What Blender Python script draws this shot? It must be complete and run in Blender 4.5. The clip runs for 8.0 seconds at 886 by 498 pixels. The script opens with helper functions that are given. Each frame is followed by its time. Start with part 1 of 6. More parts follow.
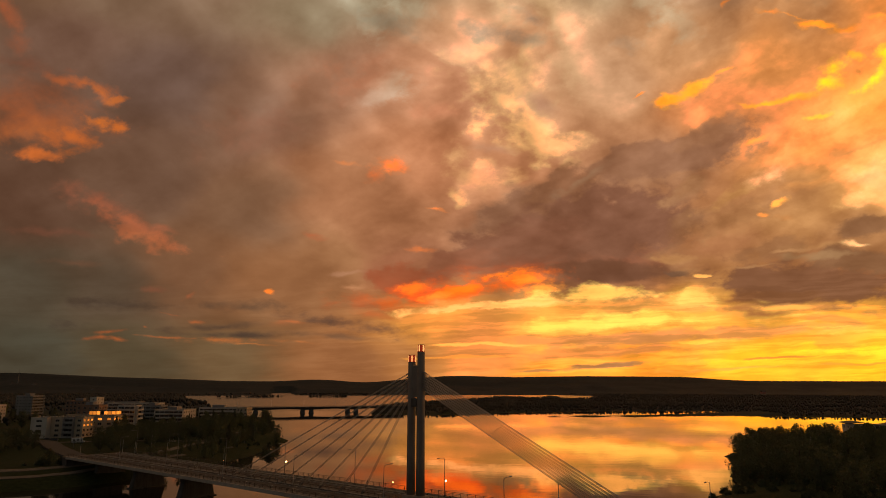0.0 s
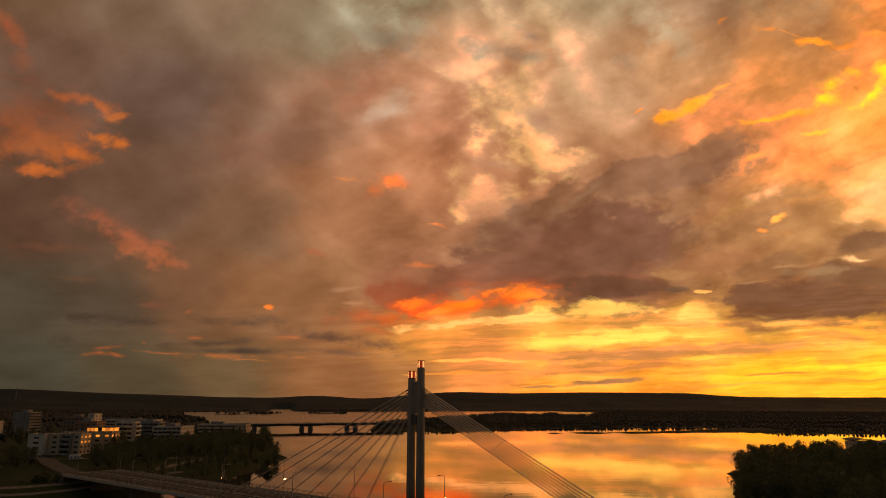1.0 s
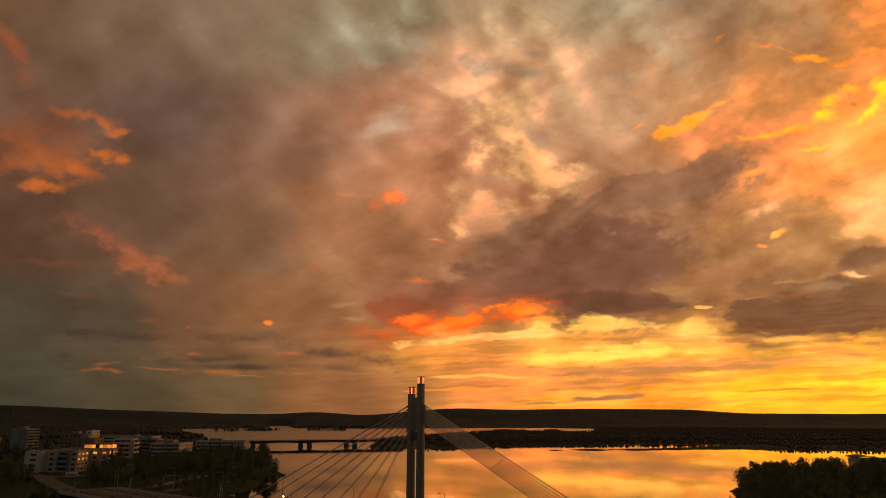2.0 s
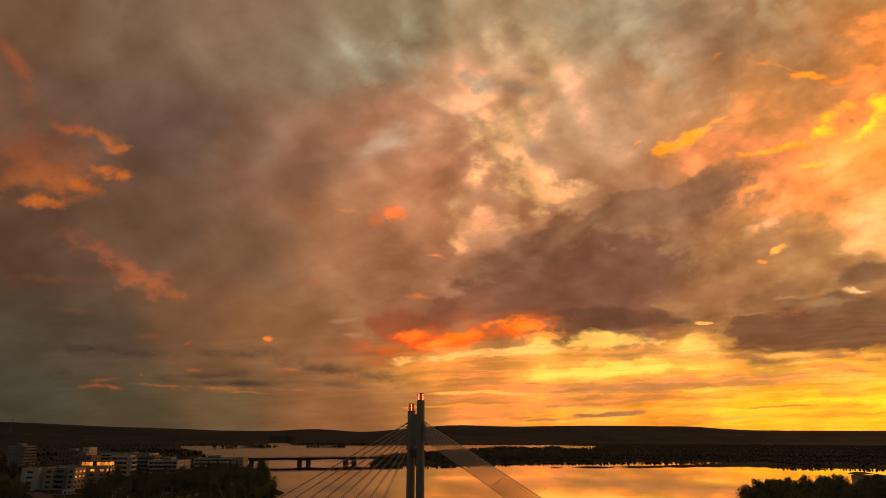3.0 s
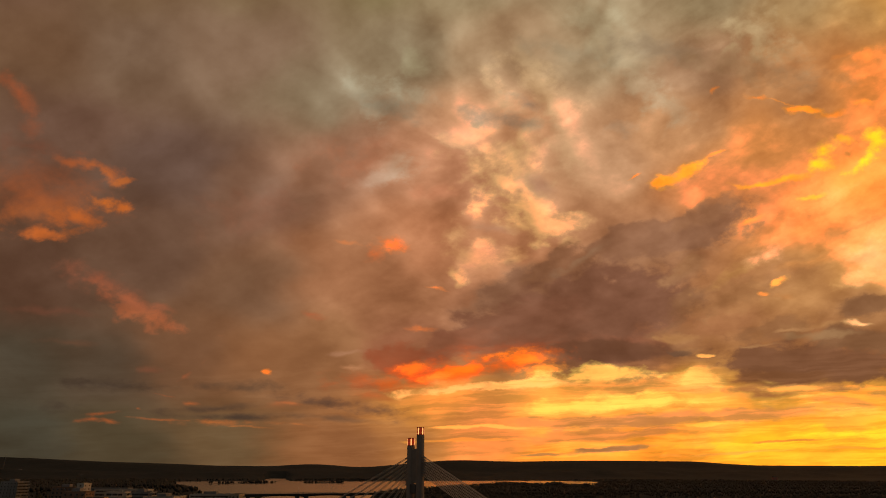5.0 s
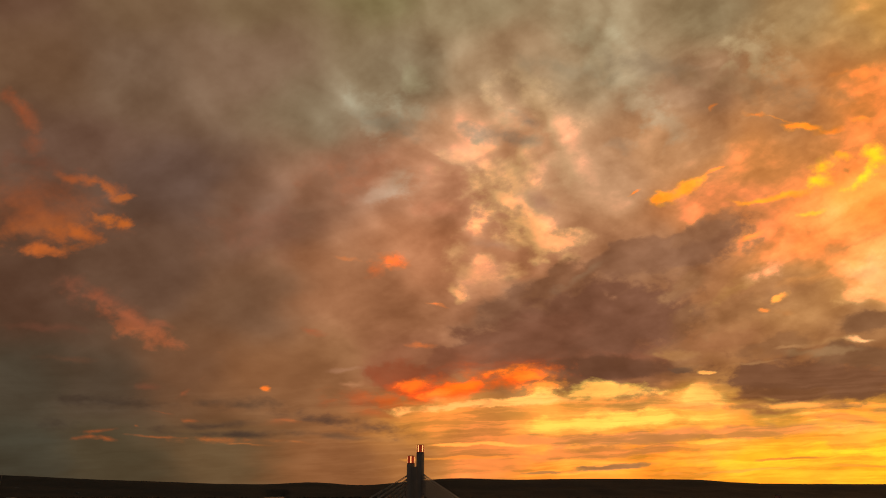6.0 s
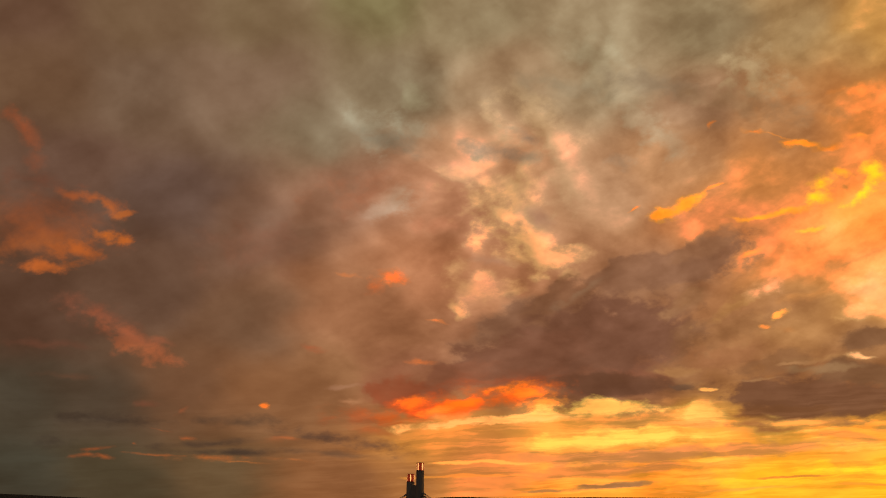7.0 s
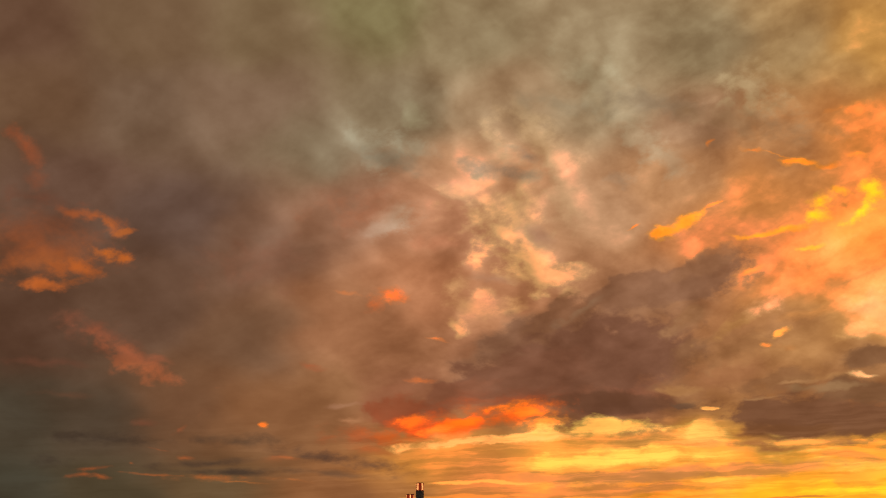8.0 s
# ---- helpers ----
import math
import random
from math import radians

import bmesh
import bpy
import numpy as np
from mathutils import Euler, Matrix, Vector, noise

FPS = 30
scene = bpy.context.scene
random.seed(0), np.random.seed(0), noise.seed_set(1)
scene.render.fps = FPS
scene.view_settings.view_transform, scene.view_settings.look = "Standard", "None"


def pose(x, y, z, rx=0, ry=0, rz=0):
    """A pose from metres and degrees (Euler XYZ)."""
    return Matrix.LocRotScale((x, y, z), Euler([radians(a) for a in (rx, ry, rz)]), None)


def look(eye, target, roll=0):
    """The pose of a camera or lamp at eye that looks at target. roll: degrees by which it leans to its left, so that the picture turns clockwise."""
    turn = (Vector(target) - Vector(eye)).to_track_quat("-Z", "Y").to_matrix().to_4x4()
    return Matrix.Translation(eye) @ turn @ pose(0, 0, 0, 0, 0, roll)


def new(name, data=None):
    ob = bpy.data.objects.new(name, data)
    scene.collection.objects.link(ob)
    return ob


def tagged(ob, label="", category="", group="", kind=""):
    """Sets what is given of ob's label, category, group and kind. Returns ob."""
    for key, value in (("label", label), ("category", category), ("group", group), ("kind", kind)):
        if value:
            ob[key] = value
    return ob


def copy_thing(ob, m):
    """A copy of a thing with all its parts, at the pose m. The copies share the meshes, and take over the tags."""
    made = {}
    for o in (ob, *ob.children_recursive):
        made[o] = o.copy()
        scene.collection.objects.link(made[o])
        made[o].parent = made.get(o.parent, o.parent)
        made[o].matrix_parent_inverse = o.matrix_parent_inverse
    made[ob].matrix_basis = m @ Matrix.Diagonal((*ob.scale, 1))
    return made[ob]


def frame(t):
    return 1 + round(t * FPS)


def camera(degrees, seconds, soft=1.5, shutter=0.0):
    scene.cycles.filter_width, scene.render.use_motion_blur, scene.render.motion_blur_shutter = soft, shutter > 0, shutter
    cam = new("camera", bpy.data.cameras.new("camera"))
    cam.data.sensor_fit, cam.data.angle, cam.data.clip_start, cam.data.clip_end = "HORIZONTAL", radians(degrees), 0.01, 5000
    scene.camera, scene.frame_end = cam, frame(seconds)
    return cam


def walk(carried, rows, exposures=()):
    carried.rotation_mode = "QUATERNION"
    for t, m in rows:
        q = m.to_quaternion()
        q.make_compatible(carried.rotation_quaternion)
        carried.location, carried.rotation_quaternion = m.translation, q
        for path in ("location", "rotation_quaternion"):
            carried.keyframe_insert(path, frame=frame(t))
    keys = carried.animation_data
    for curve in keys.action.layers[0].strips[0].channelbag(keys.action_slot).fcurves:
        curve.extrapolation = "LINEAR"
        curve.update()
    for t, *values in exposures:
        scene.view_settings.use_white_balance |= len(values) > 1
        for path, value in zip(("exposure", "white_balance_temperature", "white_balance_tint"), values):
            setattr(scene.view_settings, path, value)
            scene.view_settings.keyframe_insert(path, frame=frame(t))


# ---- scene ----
# ---------------------------------------------------------------- camera
# A drone that hovers over the near bank and tilts up from the bridge to the sky.
EYE = (0.0, 0.0, 38.5)
PITCH = [(0.0, 11.93), (0.5, 12.62), (1.0, 13.31), (1.5, 14.0), (3.0, 16.09), (3.5, 16.8), (4.0, 17.5), (4.5, 18.22),
         (6.0, 20.38), (6.5, 21.1), (7.0, 21.83), (7.5, 22.62), (8.0, 23.42)]
cam = camera(69.0, 8.0, soft=1.0)
# the drone's camera stops down slowly as the bright sky fills its picture
EXPOSURE = [(0.0, 0.13), (1.5, 0.08), (3.5, 0.02), (4.5, -0.01), (6.5, -0.1), (8.0, -0.13)]
walk(cam, [(t, pose(*EYE, 90 + p, 0, 0.02)) for t, p in PITCH], EXPOSURE)
# ---------------------------------------------------------------- sky and light
SUN_AZ, SUN_EL = 48.0, 3.0          # degrees: right of straight ahead, above the horizon
CHART_TILT = 17.5                   # the sky chart's centre lies this high straight ahead; one unit is about five degrees

world = bpy.data.worlds.new("sunset_sky")
scene.world = world
world.use_nodes = True
wt = world.node_tree
wt.nodes.clear()


class Graph:
    """Short names for the nodes of one node tree."""

    def __init__(self, tree):
        self.tree = tree

    def put(self, sock, value):
        if isinstance(value, bpy.types.NodeSocket):
            self.tree.links.new(value, sock)
        elif value is not None:
            sock.default_value = value

    def calc(self, op, a, b=None, c=None, clamp=False):
        n = self.tree.nodes.new("ShaderNodeMath")
        n.operation, n.use_clamp = op, clamp
        for i, v in enumerate((a, b, c)):
            self.put(n.inputs[i], v)
        return n.outputs[0]

    def vec(self, op, a, b=None, scale=None):
        n = self.tree.nodes.new("ShaderNodeVectorMath")
        n.operation = op
        self.put(n.inputs[0], a)
        self.put(n.inputs[1], b)
        self.put(n.inputs[3], scale)
        return n.outputs[1] if op in ("DOT_PRODUCT", "LENGTH", "DISTANCE") else n.outputs[0]

    def xyz(self, x, y, z=0.0):
        n = self.tree.nodes.new("ShaderNodeCombineXYZ")
        for i, v in enumerate((x, y, z)):
            self.put(n.inputs[i], v)
        return n.outputs[0]

    def split(self, v):
        n = self.tree.nodes.new("ShaderNodeSeparateXYZ")
        self.put(n.inputs[0], v)
        return n.outputs

    def noise(self, vector, scale, detail=4.0, rough=0.55, colour=False, distortion=0.0):
        n = self.tree.nodes.new("ShaderNodeTexNoise")
        self.put(n.inputs["Vector"], vector)
        for k, v in (("Scale", scale), ("Detail", detail), ("Roughness", rough), ("Distortion", distortion)):
            self.put(n.inputs[k], v)
        return n.outputs["Color" if colour else "Fac"]

    def cells(self, vector, scale, detail=2.0, rough=0.5):
        """Rounded heaps: high in the middle of each, with creases between."""
        n = self.tree.nodes.new("ShaderNodeTexVoronoi")
        n.feature, n.normalize = "SMOOTH_F1", True
        self.put(n.inputs["Vector"], vector)
        for k, v in (("Scale", scale), ("Detail", detail), ("Roughness", rough), ("Smoothness", 0.55)):
            self.put(n.inputs[k], v)
        return self.calc("SUBTRACT", 0.5, n.outputs["Distance"])

    def ramp(self, value, lo, hi, to_lo=0.0, to_hi=1.0, kind="SMOOTHSTEP"):
        n = self.tree.nodes.new("ShaderNodeMapRange")
        n.interpolation_type = kind
        for i, v in enumerate((value, lo, hi, to_lo, to_hi)):
            self.put(n.inputs[i], v)
        return n.outputs[0]

    def mix(self, fac, a, b, blend="MIX"):
        n = self.tree.nodes.new("ShaderNodeMix")
        n.data_type, n.blend_type = "RGBA", blend
        self.put(n.inputs[0], fac)
        self.put(n.inputs[6], a)
        self.put(n.inputs[7], b)
        return n.outputs[2]

    def place(self, v, loc, rot, size):
        n = self.tree.nodes.new("ShaderNodeMapping")
        n.vector_type = "TEXTURE"
        self.put(n.inputs[0], v)
        n.inputs["Location"].default_value = (loc[0], loc[1], 0)
        n.inputs["Rotation"].default_value = (0, 0, radians(rot))
        n.inputs["Scale"].default_value = (size[0], size[1], 1)
        return n.outputs[0]


def rgb(hexa):
    """A linear colour from a six-digit sRGB one."""
    v = [int(hexa[i:i + 2], 16) / 255 for i in (0, 2, 4)]
    return (*[c / 12.92 if c <= 0.04045 else ((c + 0.055) / 1.055) ** 2.4 for c in v], 1.0)


G = Graph(wt)
way = wt.nodes.new("ShaderNodeTexCoord").outputs["Generated"]
tilt = radians(CHART_TILT)
ahead = G.vec("DOT_PRODUCT", way, (0, math.cos(tilt), math.sin(tilt)))
depth = G.calc("MAXIMUM", ahead, 0.08)
chart_u = G.calc("DIVIDE", G.calc("MULTIPLY", G.vec("DOT_PRODUCT", way, (1, 0, 0)), 11.41), depth)
chart_v = G.calc("DIVIDE", G.calc("MULTIPLY", G.vec("DOT_PRODUCT", way, (0, -math.sin(tilt), math.cos(tilt))), 11.41), depth)
chart = G.xyz(chart_u, chart_v)
# the layer of cloud seen in perspective: flattened close to the horizon, heaped overhead
wx, wy, wz = G.split(way)
rise = G.calc("MAXIMUM", wz, 0.0)
climb = G.calc("MULTIPLY_ADD", G.calc("LOGARITHM", G.calc("ADD", rise, 0.06), math.e), 2.2, chart_v)
heap = G.place(G.xyz(chart_u, climb, 0.43), (0.7, 0.3), 34, (1.0, 1.0))
drift = G.vec("SUBTRACT", G.noise(heap, 0.5, 3.0, 0.5, colour=True), (0.5, 0.5, 0.5))
fine = G.vec("SUBTRACT", G.noise(heap, 1.9, 5.0, 0.55, colour=True), (0.5, 0.5, 0.5))
bent = G.vec("ADD", chart, G.vec("ADD", G.vec("MULTIPLY", drift, (0.25, 0.2, 0)), G.vec("MULTIPLY", fine, G.xyz(0.55, G.ramp(rise, 0.05, 0.3, 0.1, 0.34), 0.0))))
billow = G.vec("ADD", heap, G.vec("MULTIPLY", drift, (0.4, 0.4, 0)))
ragged = G.calc("SUBTRACT", G.noise(billow, 1.9, 7.0, 0.6), 0.5)
loose = G.vec("MULTIPLY", G.vec("ADD", chart, G.vec("MULTIPLY", drift, (1.6, 1.0, 0))), (1.0, 1.5, 0))


class Bank:
    """Patches of sky in a chain, a dozen to a node group; each is worked out after the one before it, which keeps the chain light."""

    def __init__(self, name, inputs, outputs, size=12):
        self.name, self.inputs, self.outputs, self.size = name, inputs, outputs, size
        self.now, self.count = None, 0

    def start(self, carried):
        if self.now is None:
            self.carried = carried
            self.now = bpy.data.node_groups.new(self.name, "ShaderNodeTree")
            for k, kind in self.inputs:
                self.now.interface.new_socket(name=k, in_out="INPUT", socket_type=kind)
            for k, kind in self.outputs:
                self.now.interface.new_socket(name=k, in_out="OUTPUT", socket_type=kind)
            self.g = Graph(self.now)
            self.given = self.now.nodes.new("NodeGroupInput").outputs
            self.here = [self.given[i] for i in range(len(self.outputs))]
            self.count = 0
        return self.g

    def after(self, v):
        n = self.now.nodes.new("ShaderNodeVectorMath")
        n.operation = "MULTIPLY_ADD"
        self.g.put(n.inputs[0], self.here[0])
        n.inputs[1].default_value = (1e-7, 1e-7, 0)
        self.g.put(n.inputs[2], v)
        return n.outputs[0]

    def done(self, shared, full=False):
        """Closes the group when it is full; gives what it carries on."""
        self.count += 1
        if self.count < self.size and not full:
            return self.carried
        out = self.now.nodes.new("NodeGroupOutput")
        for i, s in enumerate(self.here):
            self.g.put(out.inputs[i], s)
        node = wt.nodes.new("ShaderNodeGroup")
        node.node_tree = self.now
        for i, s in enumerate(list(self.carried) + shared):
            G.put(node.inputs[i], s)
        self.now = None
        self.carried = [node.outputs[i] for i in range(len(self.outputs))]
        return self.carried


tone_bank = Bank("sky_tones", [("Colour", "NodeSocketVector"), ("Weight", "NodeSocketFloat"), ("Chart", "NodeSocketVector")],
                 [("Colour", "NodeSocketVector"), ("Weight", "NodeSocketFloat")])
cloud_bank = Bank("cloud_patches", [("Sky", "NodeSocketColor"), ("Chart", "NodeSocketVector"), ("Ragged", "NodeSocketFloat")], [("Sky", "NodeSocketColor")])
tones = [(0.0, 0.0, 0.0), 0.0]
clouds = [None]


def tone(x, y, colour, last=False):
    """One point of the sky's broad colouring; the sky blends from point to point."""
    global tones
    g = tone_bank.start(tones)
    d = g.vec("DISTANCE", tone_bank.after(tone_bank.given[2]), (x, y * 1.5, 0))
    weight = g.calc("POWER", g.calc("MULTIPLY_ADD", d, d, 0.35), -2.2)
    tone_bank.here = [g.vec("ADD", tone_bank.here[0], g.vec("SCALE", rgb(colour)[:3], scale=weight)), g.calc("ADD", tone_bank.here[1], weight)]
    tones = tone_bank.done([loose], last)


# how strongly the cloud is modelled: softly on the left and overhead
depth_here = G.calc("MULTIPLY", G.ramp(chart_u, -4.0, 1.0, 0.5, 1.0), G.ramp(chart_v, 6.0, 2.5, 0.65, 1.0))


def shaded(c, shade):
    return G.mix(1.0, c, G.xyz(shade, G.calc("POWER", shade, 1.25), G.calc("POWER", shade, 1.5)), "MULTIPLY")


def texture():
    """The broad colour with soft mottling, and thin streaks near the horizon."""
    c = G.vec("SCALE", tones[0], scale=G.calc("DIVIDE", 1.0, tones[1]))
    c = G.vec("MULTIPLY", c, (1.04, 1.02, 0.98))
    mottle = G.noise(billow, 0.9, 5.0, 0.5)
    shade = G.calc("MULTIPLY_ADD", G.calc("MULTIPLY", G.calc("SUBTRACT", mottle, 0.5), G.calc("MULTIPLY_ADD", depth_here, 0.6, 0.4)), 0.95, 1.0)
    return shaded(c, shade)


def relief(c):
    """Billows lit from the low sun, and streaks of thin cloud over the glow."""
    rise_of = G.calc("SUBTRACT", G.noise(billow, 0.85, 6.0, 0.5), G.noise(G.vec("ADD", billow, (0.3, -0.24, 0)), 0.85, 6.0, 0.5))
    shade = G.calc("MULTIPLY_ADD", G.calc("MULTIPLY", rise_of, G.calc("MULTIPLY", depth_here, G.ramp(rise, 0.08, 0.24, 0.3, 1.0))), 1.3, 1.0)
    # flocks of small heaps in the high middle and in the dark bank
    puffed = G.vec("ADD", heap, G.vec("MULTIPLY", drift, (0.6, 0.6, 0)))
    puffed = G.vec("ADD", puffed, G.vec("MULTIPLY", fine, (0.5, 0.5, 0)))
    lit = G.calc("SUBTRACT", G.cells(puffed, 1.15), G.calc("MULTIPLY", G.cells(G.vec("ADD", puffed, (0.16, -0.10, 0)), 1.15), 0.6))
    flock = G.calc("MULTIPLY", G.ramp(chart_u, -4.5, 0.2, 0.25, 1.0), G.ramp(chart_v, -2.6, -0.9, 0.0, 1.0))
    shade = G.calc("MULTIPLY", shade, G.calc("MULTIPLY_ADD", G.calc("MULTIPLY", G.calc("SUBTRACT", lit, 0.04), flock), 0.8, 1.0))
    lines = G.ramp(G.noise(G.place(bent, (0, 0), 2.5, (2.2, 0.15)), 1.0, 7.0, 0.6), 0.42, 0.58, -0.5, 0.5)
    # slanting streaks that rise to the right over the fiery side
    slant = G.vec("ADD", G.place(bent, (0, 0), 27, (1.3, 0.5)), (0.0, 0.0, 0.31))
    slant = G.ramp(G.noise(slant, 1.0, 5.0, 0.55), 0.36, 0.64, -0.5, 0.5)
    side = G.calc("MULTIPLY", G.ramp(chart_u, 1.8, 5.0), G.ramp(chart_v, -2.0, -0.6))
    shade = G.calc("MULTIPLY", shade, G.calc("MULTIPLY_ADD", G.calc("MULTIPLY", slant, side), 0.2, 1.0))
    low = G.calc("MULTIPLY", G.ramp(rise, 0.19, 0.1), G.ramp(chart_u, -4.0, 1.5, 0.3, 1.0))
    return shaded(c, G.calc("MULTIPLY", shade, G.calc("MULTIPLY_ADD", G.calc("MULTIPLY", lines, low), 0.22, 1.0)))


def cloud(x, y, rx, ry, turn, colour, strength=1.0, soft=1.0, rough=2.6, last=False):
    """One cloud or lit patch with a ragged edge."""
    global clouds
    g = cloud_bank.start(clouds)
    r = g.vec("LENGTH", g.place(cloud_bank.after(cloud_bank.given[1]), (x, y), turn, (rx, ry)))
    edge = g.calc("MULTIPLY_ADD", cloud_bank.given[2], rough, g.calc("SUBTRACT", 1.0, r))
    cloud_bank.here = [g.mix(g.ramp(edge, 0.0, soft * 1.25, 0.0, strength), cloud_bank.here[0], rgb(colour))]
    clouds = cloud_bank.done([bent, ragged], last)


# broad colour, from the dull left and the grey-green height to the fire on the right
tone(-7.84, 5.21, "6a4c38")
tone(-5.34, 5.21, "74593f")
tone(-2.84, 5.31, "80684a")
tone(-1.44, 5.51, "84764e")
tone(0.66, 5.01, "8e7856")
tone(2.66, 4.81, "a58e6a")
tone(4.66, 5.01, "96805c")
tone(6.66, 4.91, "a88658")
tone(7.84, 5.01, "c89048")
tone(-7.34, 3.91, "6e5038")
tone(-5.64, 3.81, "745a44")
tone(-3.64, 3.81, "846850")
tone(-2.24, 3.01, "887458")
tone(-0.64, 3.81, "8c785a")
tone(1.16, 4.01, "a58460")
tone(2.96, 3.81, "a88e6a")
tone(4.66, 3.41, "a07856")
tone(6.16, 3.31, "b47c4c")
tone(7.66, 3.31, "d8843c")
tone(-6.54, 2.41, "684b3a")
tone(-4.64, 1.81, "62493b")
tone(-3.14, 1.11, "7c5a44")
tone(-1.84, 1.81, "966a4e")
tone(0.06, 1.71, "c0845e")
tone(1.16, 2.41, "cc9468")
tone(2.96, 2.01, "b88860")
tone(4.56, 2.41, "b27e52")
tone(5.66, 2.11, "d48846")
tone(7.84, 1.41, "ffa044")
tone(-7.34, -0.19, "5a3e2d")
tone(-5.24, 0.11, "694c39")
tone(-3.34, -0.39, "76543b")
tone(-1.64, 0.11, "a06a46")
tone(-0.44, 0.41, "b87850")
tone(0.76, 0.11, "c08258")
tone(5.16, 1.21, "d48248")
tone(6.66, 0.91, "f49a4c")
tone(7.84, 0.21, "ffb864")
tone(-7.44, -1.69, "493e2f")
tone(-5.84, -1.79, "534333")
tone(-4.54, -1.49, "724d33")
tone(-3.04, -1.49, "8c5d3a")
tone(-2.04, -1.29, "94643f")
tone(-0.84, -0.79, "a06a46")
tone(6.16, -0.29, "ae7846")
tone(7.56, -0.79, "a06c40")
tone(-7.44, -2.99, "443e30")
tone(-5.84, -3.04, "504430")
tone(-3.84, -3.07, "6a5236")
tone(-1.84, -3.09, "94603a")
tone(-0.64, -2.99, "aa6e3c")
tone(0.66, -2.99, "d68440")
tone(1.96, -3.29, "f8a436")
tone(3.66, -3.19, "f4a030")
tone(5.66, -3.19, "f8b828")
tone(7.84, -3.19, "fabe24")
tone(2.66, -0.79, "8f5b45")
tone(2.16, -1.44, "7f5238")
tone(3.96, -0.39, "a26e49")
tone(3.86, 0.41, "9e6b47")
tone(3.66, -1.49, "8c5838")
tone(5.06, -1.09, "a06a3f")
tone(6.46, -1.69, "97623c")
tone(7.56, -1.49, "8a5836")
tone(0.96, -1.19, "916245")
tone(0.76, -0.59, "a26b49")
tone(-0.64, -1.44, "996243")
tone(-0.04, -2.49, "e0923c")
tone(2.16, -2.59, "f4ae48")
tone(4.66, -2.49, "f8b044")
tone(7.16, -2.49, "f6aa3a", True)
# mottled cloud everywhere, puffs in the middle, thin streaks towards the horizon
clouds = [texture()]
# pale openings high in the middle
cloud(1.76, 3.11, 1.14, 0.60, -15, "dfb580", 0.59, 0.95, 3.3)
cloud(1.06, 2.91, 0.60, 0.40, -15, "d4ad7c", 0.51, 0.95, 3.3)
cloud(1.16, 2.06, 0.81, 0.54, -25, "e5b777", 0.68, 0.95, 3.3)
cloud(1.01, 1.56, 1.28, 0.54, -22, "ebb977", 0.77, 0.95, 3.3)
cloud(1.46, 0.96, 1.01, 0.47, -25, "efb771", 0.81, 0.95, 3.3)
cloud(1.56, 0.66, 1.21, 0.29, -5, "ebb16d", 0.68, 0.95, 3.3)
cloud(2.16, 2.11, 0.50, 0.81, 10, "dfb380", 0.51, 0.95, 3.3)
cloud(2.36, 2.61, 0.34, 0.40, 20, "dfb380", 0.42, 0.95, 3.3)
cloud(-1.24, 3.11, 0.74, 0.40, -25, "b2a584", 0.51, 0.95, 3.3)
cloud(-1.19, 2.66, 0.34, 0.37, 0, "b4a180", 0.51, 0.95, 3.3)
cloud(-0.49, 3.01, 0.60, 0.24, -25, "b0a584", 0.42, 0.95, 3.3)
cloud(-0.49, 3.66, 0.60, 0.34, -30, "a59871", 0.42, 0.95, 3.3)
cloud(-0.74, 1.79, 0.54, 0.37, 10, "c6ab88", 0.59, 0.95, 3.3)
cloud(-0.94, 1.56, 0.54, 0.18, 20, "c4a788", 0.51, 0.95, 3.3)
cloud(0.36, 2.26, 0.47, 0.40, 0, "d4a97a", 0.51, 0.95, 3.3)
cloud(1.51, 3.71, 0.67, 0.18, -30, "c09f71", 0.42, 0.95, 3.3)
cloud(2.76, 4.21, 0.67, 0.81, 15, "b4a37c", 0.51, 0.95, 3.3)
cloud(3.41, 3.61, 0.60, 1.08, 25, "baa57e", 0.59, 0.95, 3.3)
cloud(3.66, 3.11, 0.47, 0.54, 10, "c8a77e", 0.59, 0.95, 3.3)
cloud(4.11, 2.81, 0.54, 0.27, -25, "b89a73", 0.51, 0.95, 3.3)
cloud(3.21, 2.46, 0.40, 0.18, 0, "b49675", 0.42, 0.95, 3.3)
cloud(5.56, 4.16, 0.81, 0.54, -20, "c8ab7a", 0.59, 0.95, 3.3)
cloud(5.96, 3.86, 0.94, 0.34, -15, "b49263", 0.51, 0.95, 3.3)
cloud(2.26, 0.73, 0.94, 0.17, 12, "edb373", 0.68, 0.95, 3.3)
cloud(0.16, 0.56, 0.47, 0.34, 25, "ebb173", 0.59, 0.95, 3.3)
cloud(0.71, 0.41, 0.34, 0.16, -10, "efb373", 0.59, 0.95, 3.3)
cloud(1.21, 0.21, 0.34, 0.24, 10, "efb16f", 0.68, 0.95, 3.3)
cloud(0.46, 0.16, 0.81, 0.24, -15, "e5a96b", 0.51, 0.95, 3.3)
cloud(0.26, -0.19, 0.27, 0.13, -25, "f1b56f", 0.68, 0.95, 3.3)
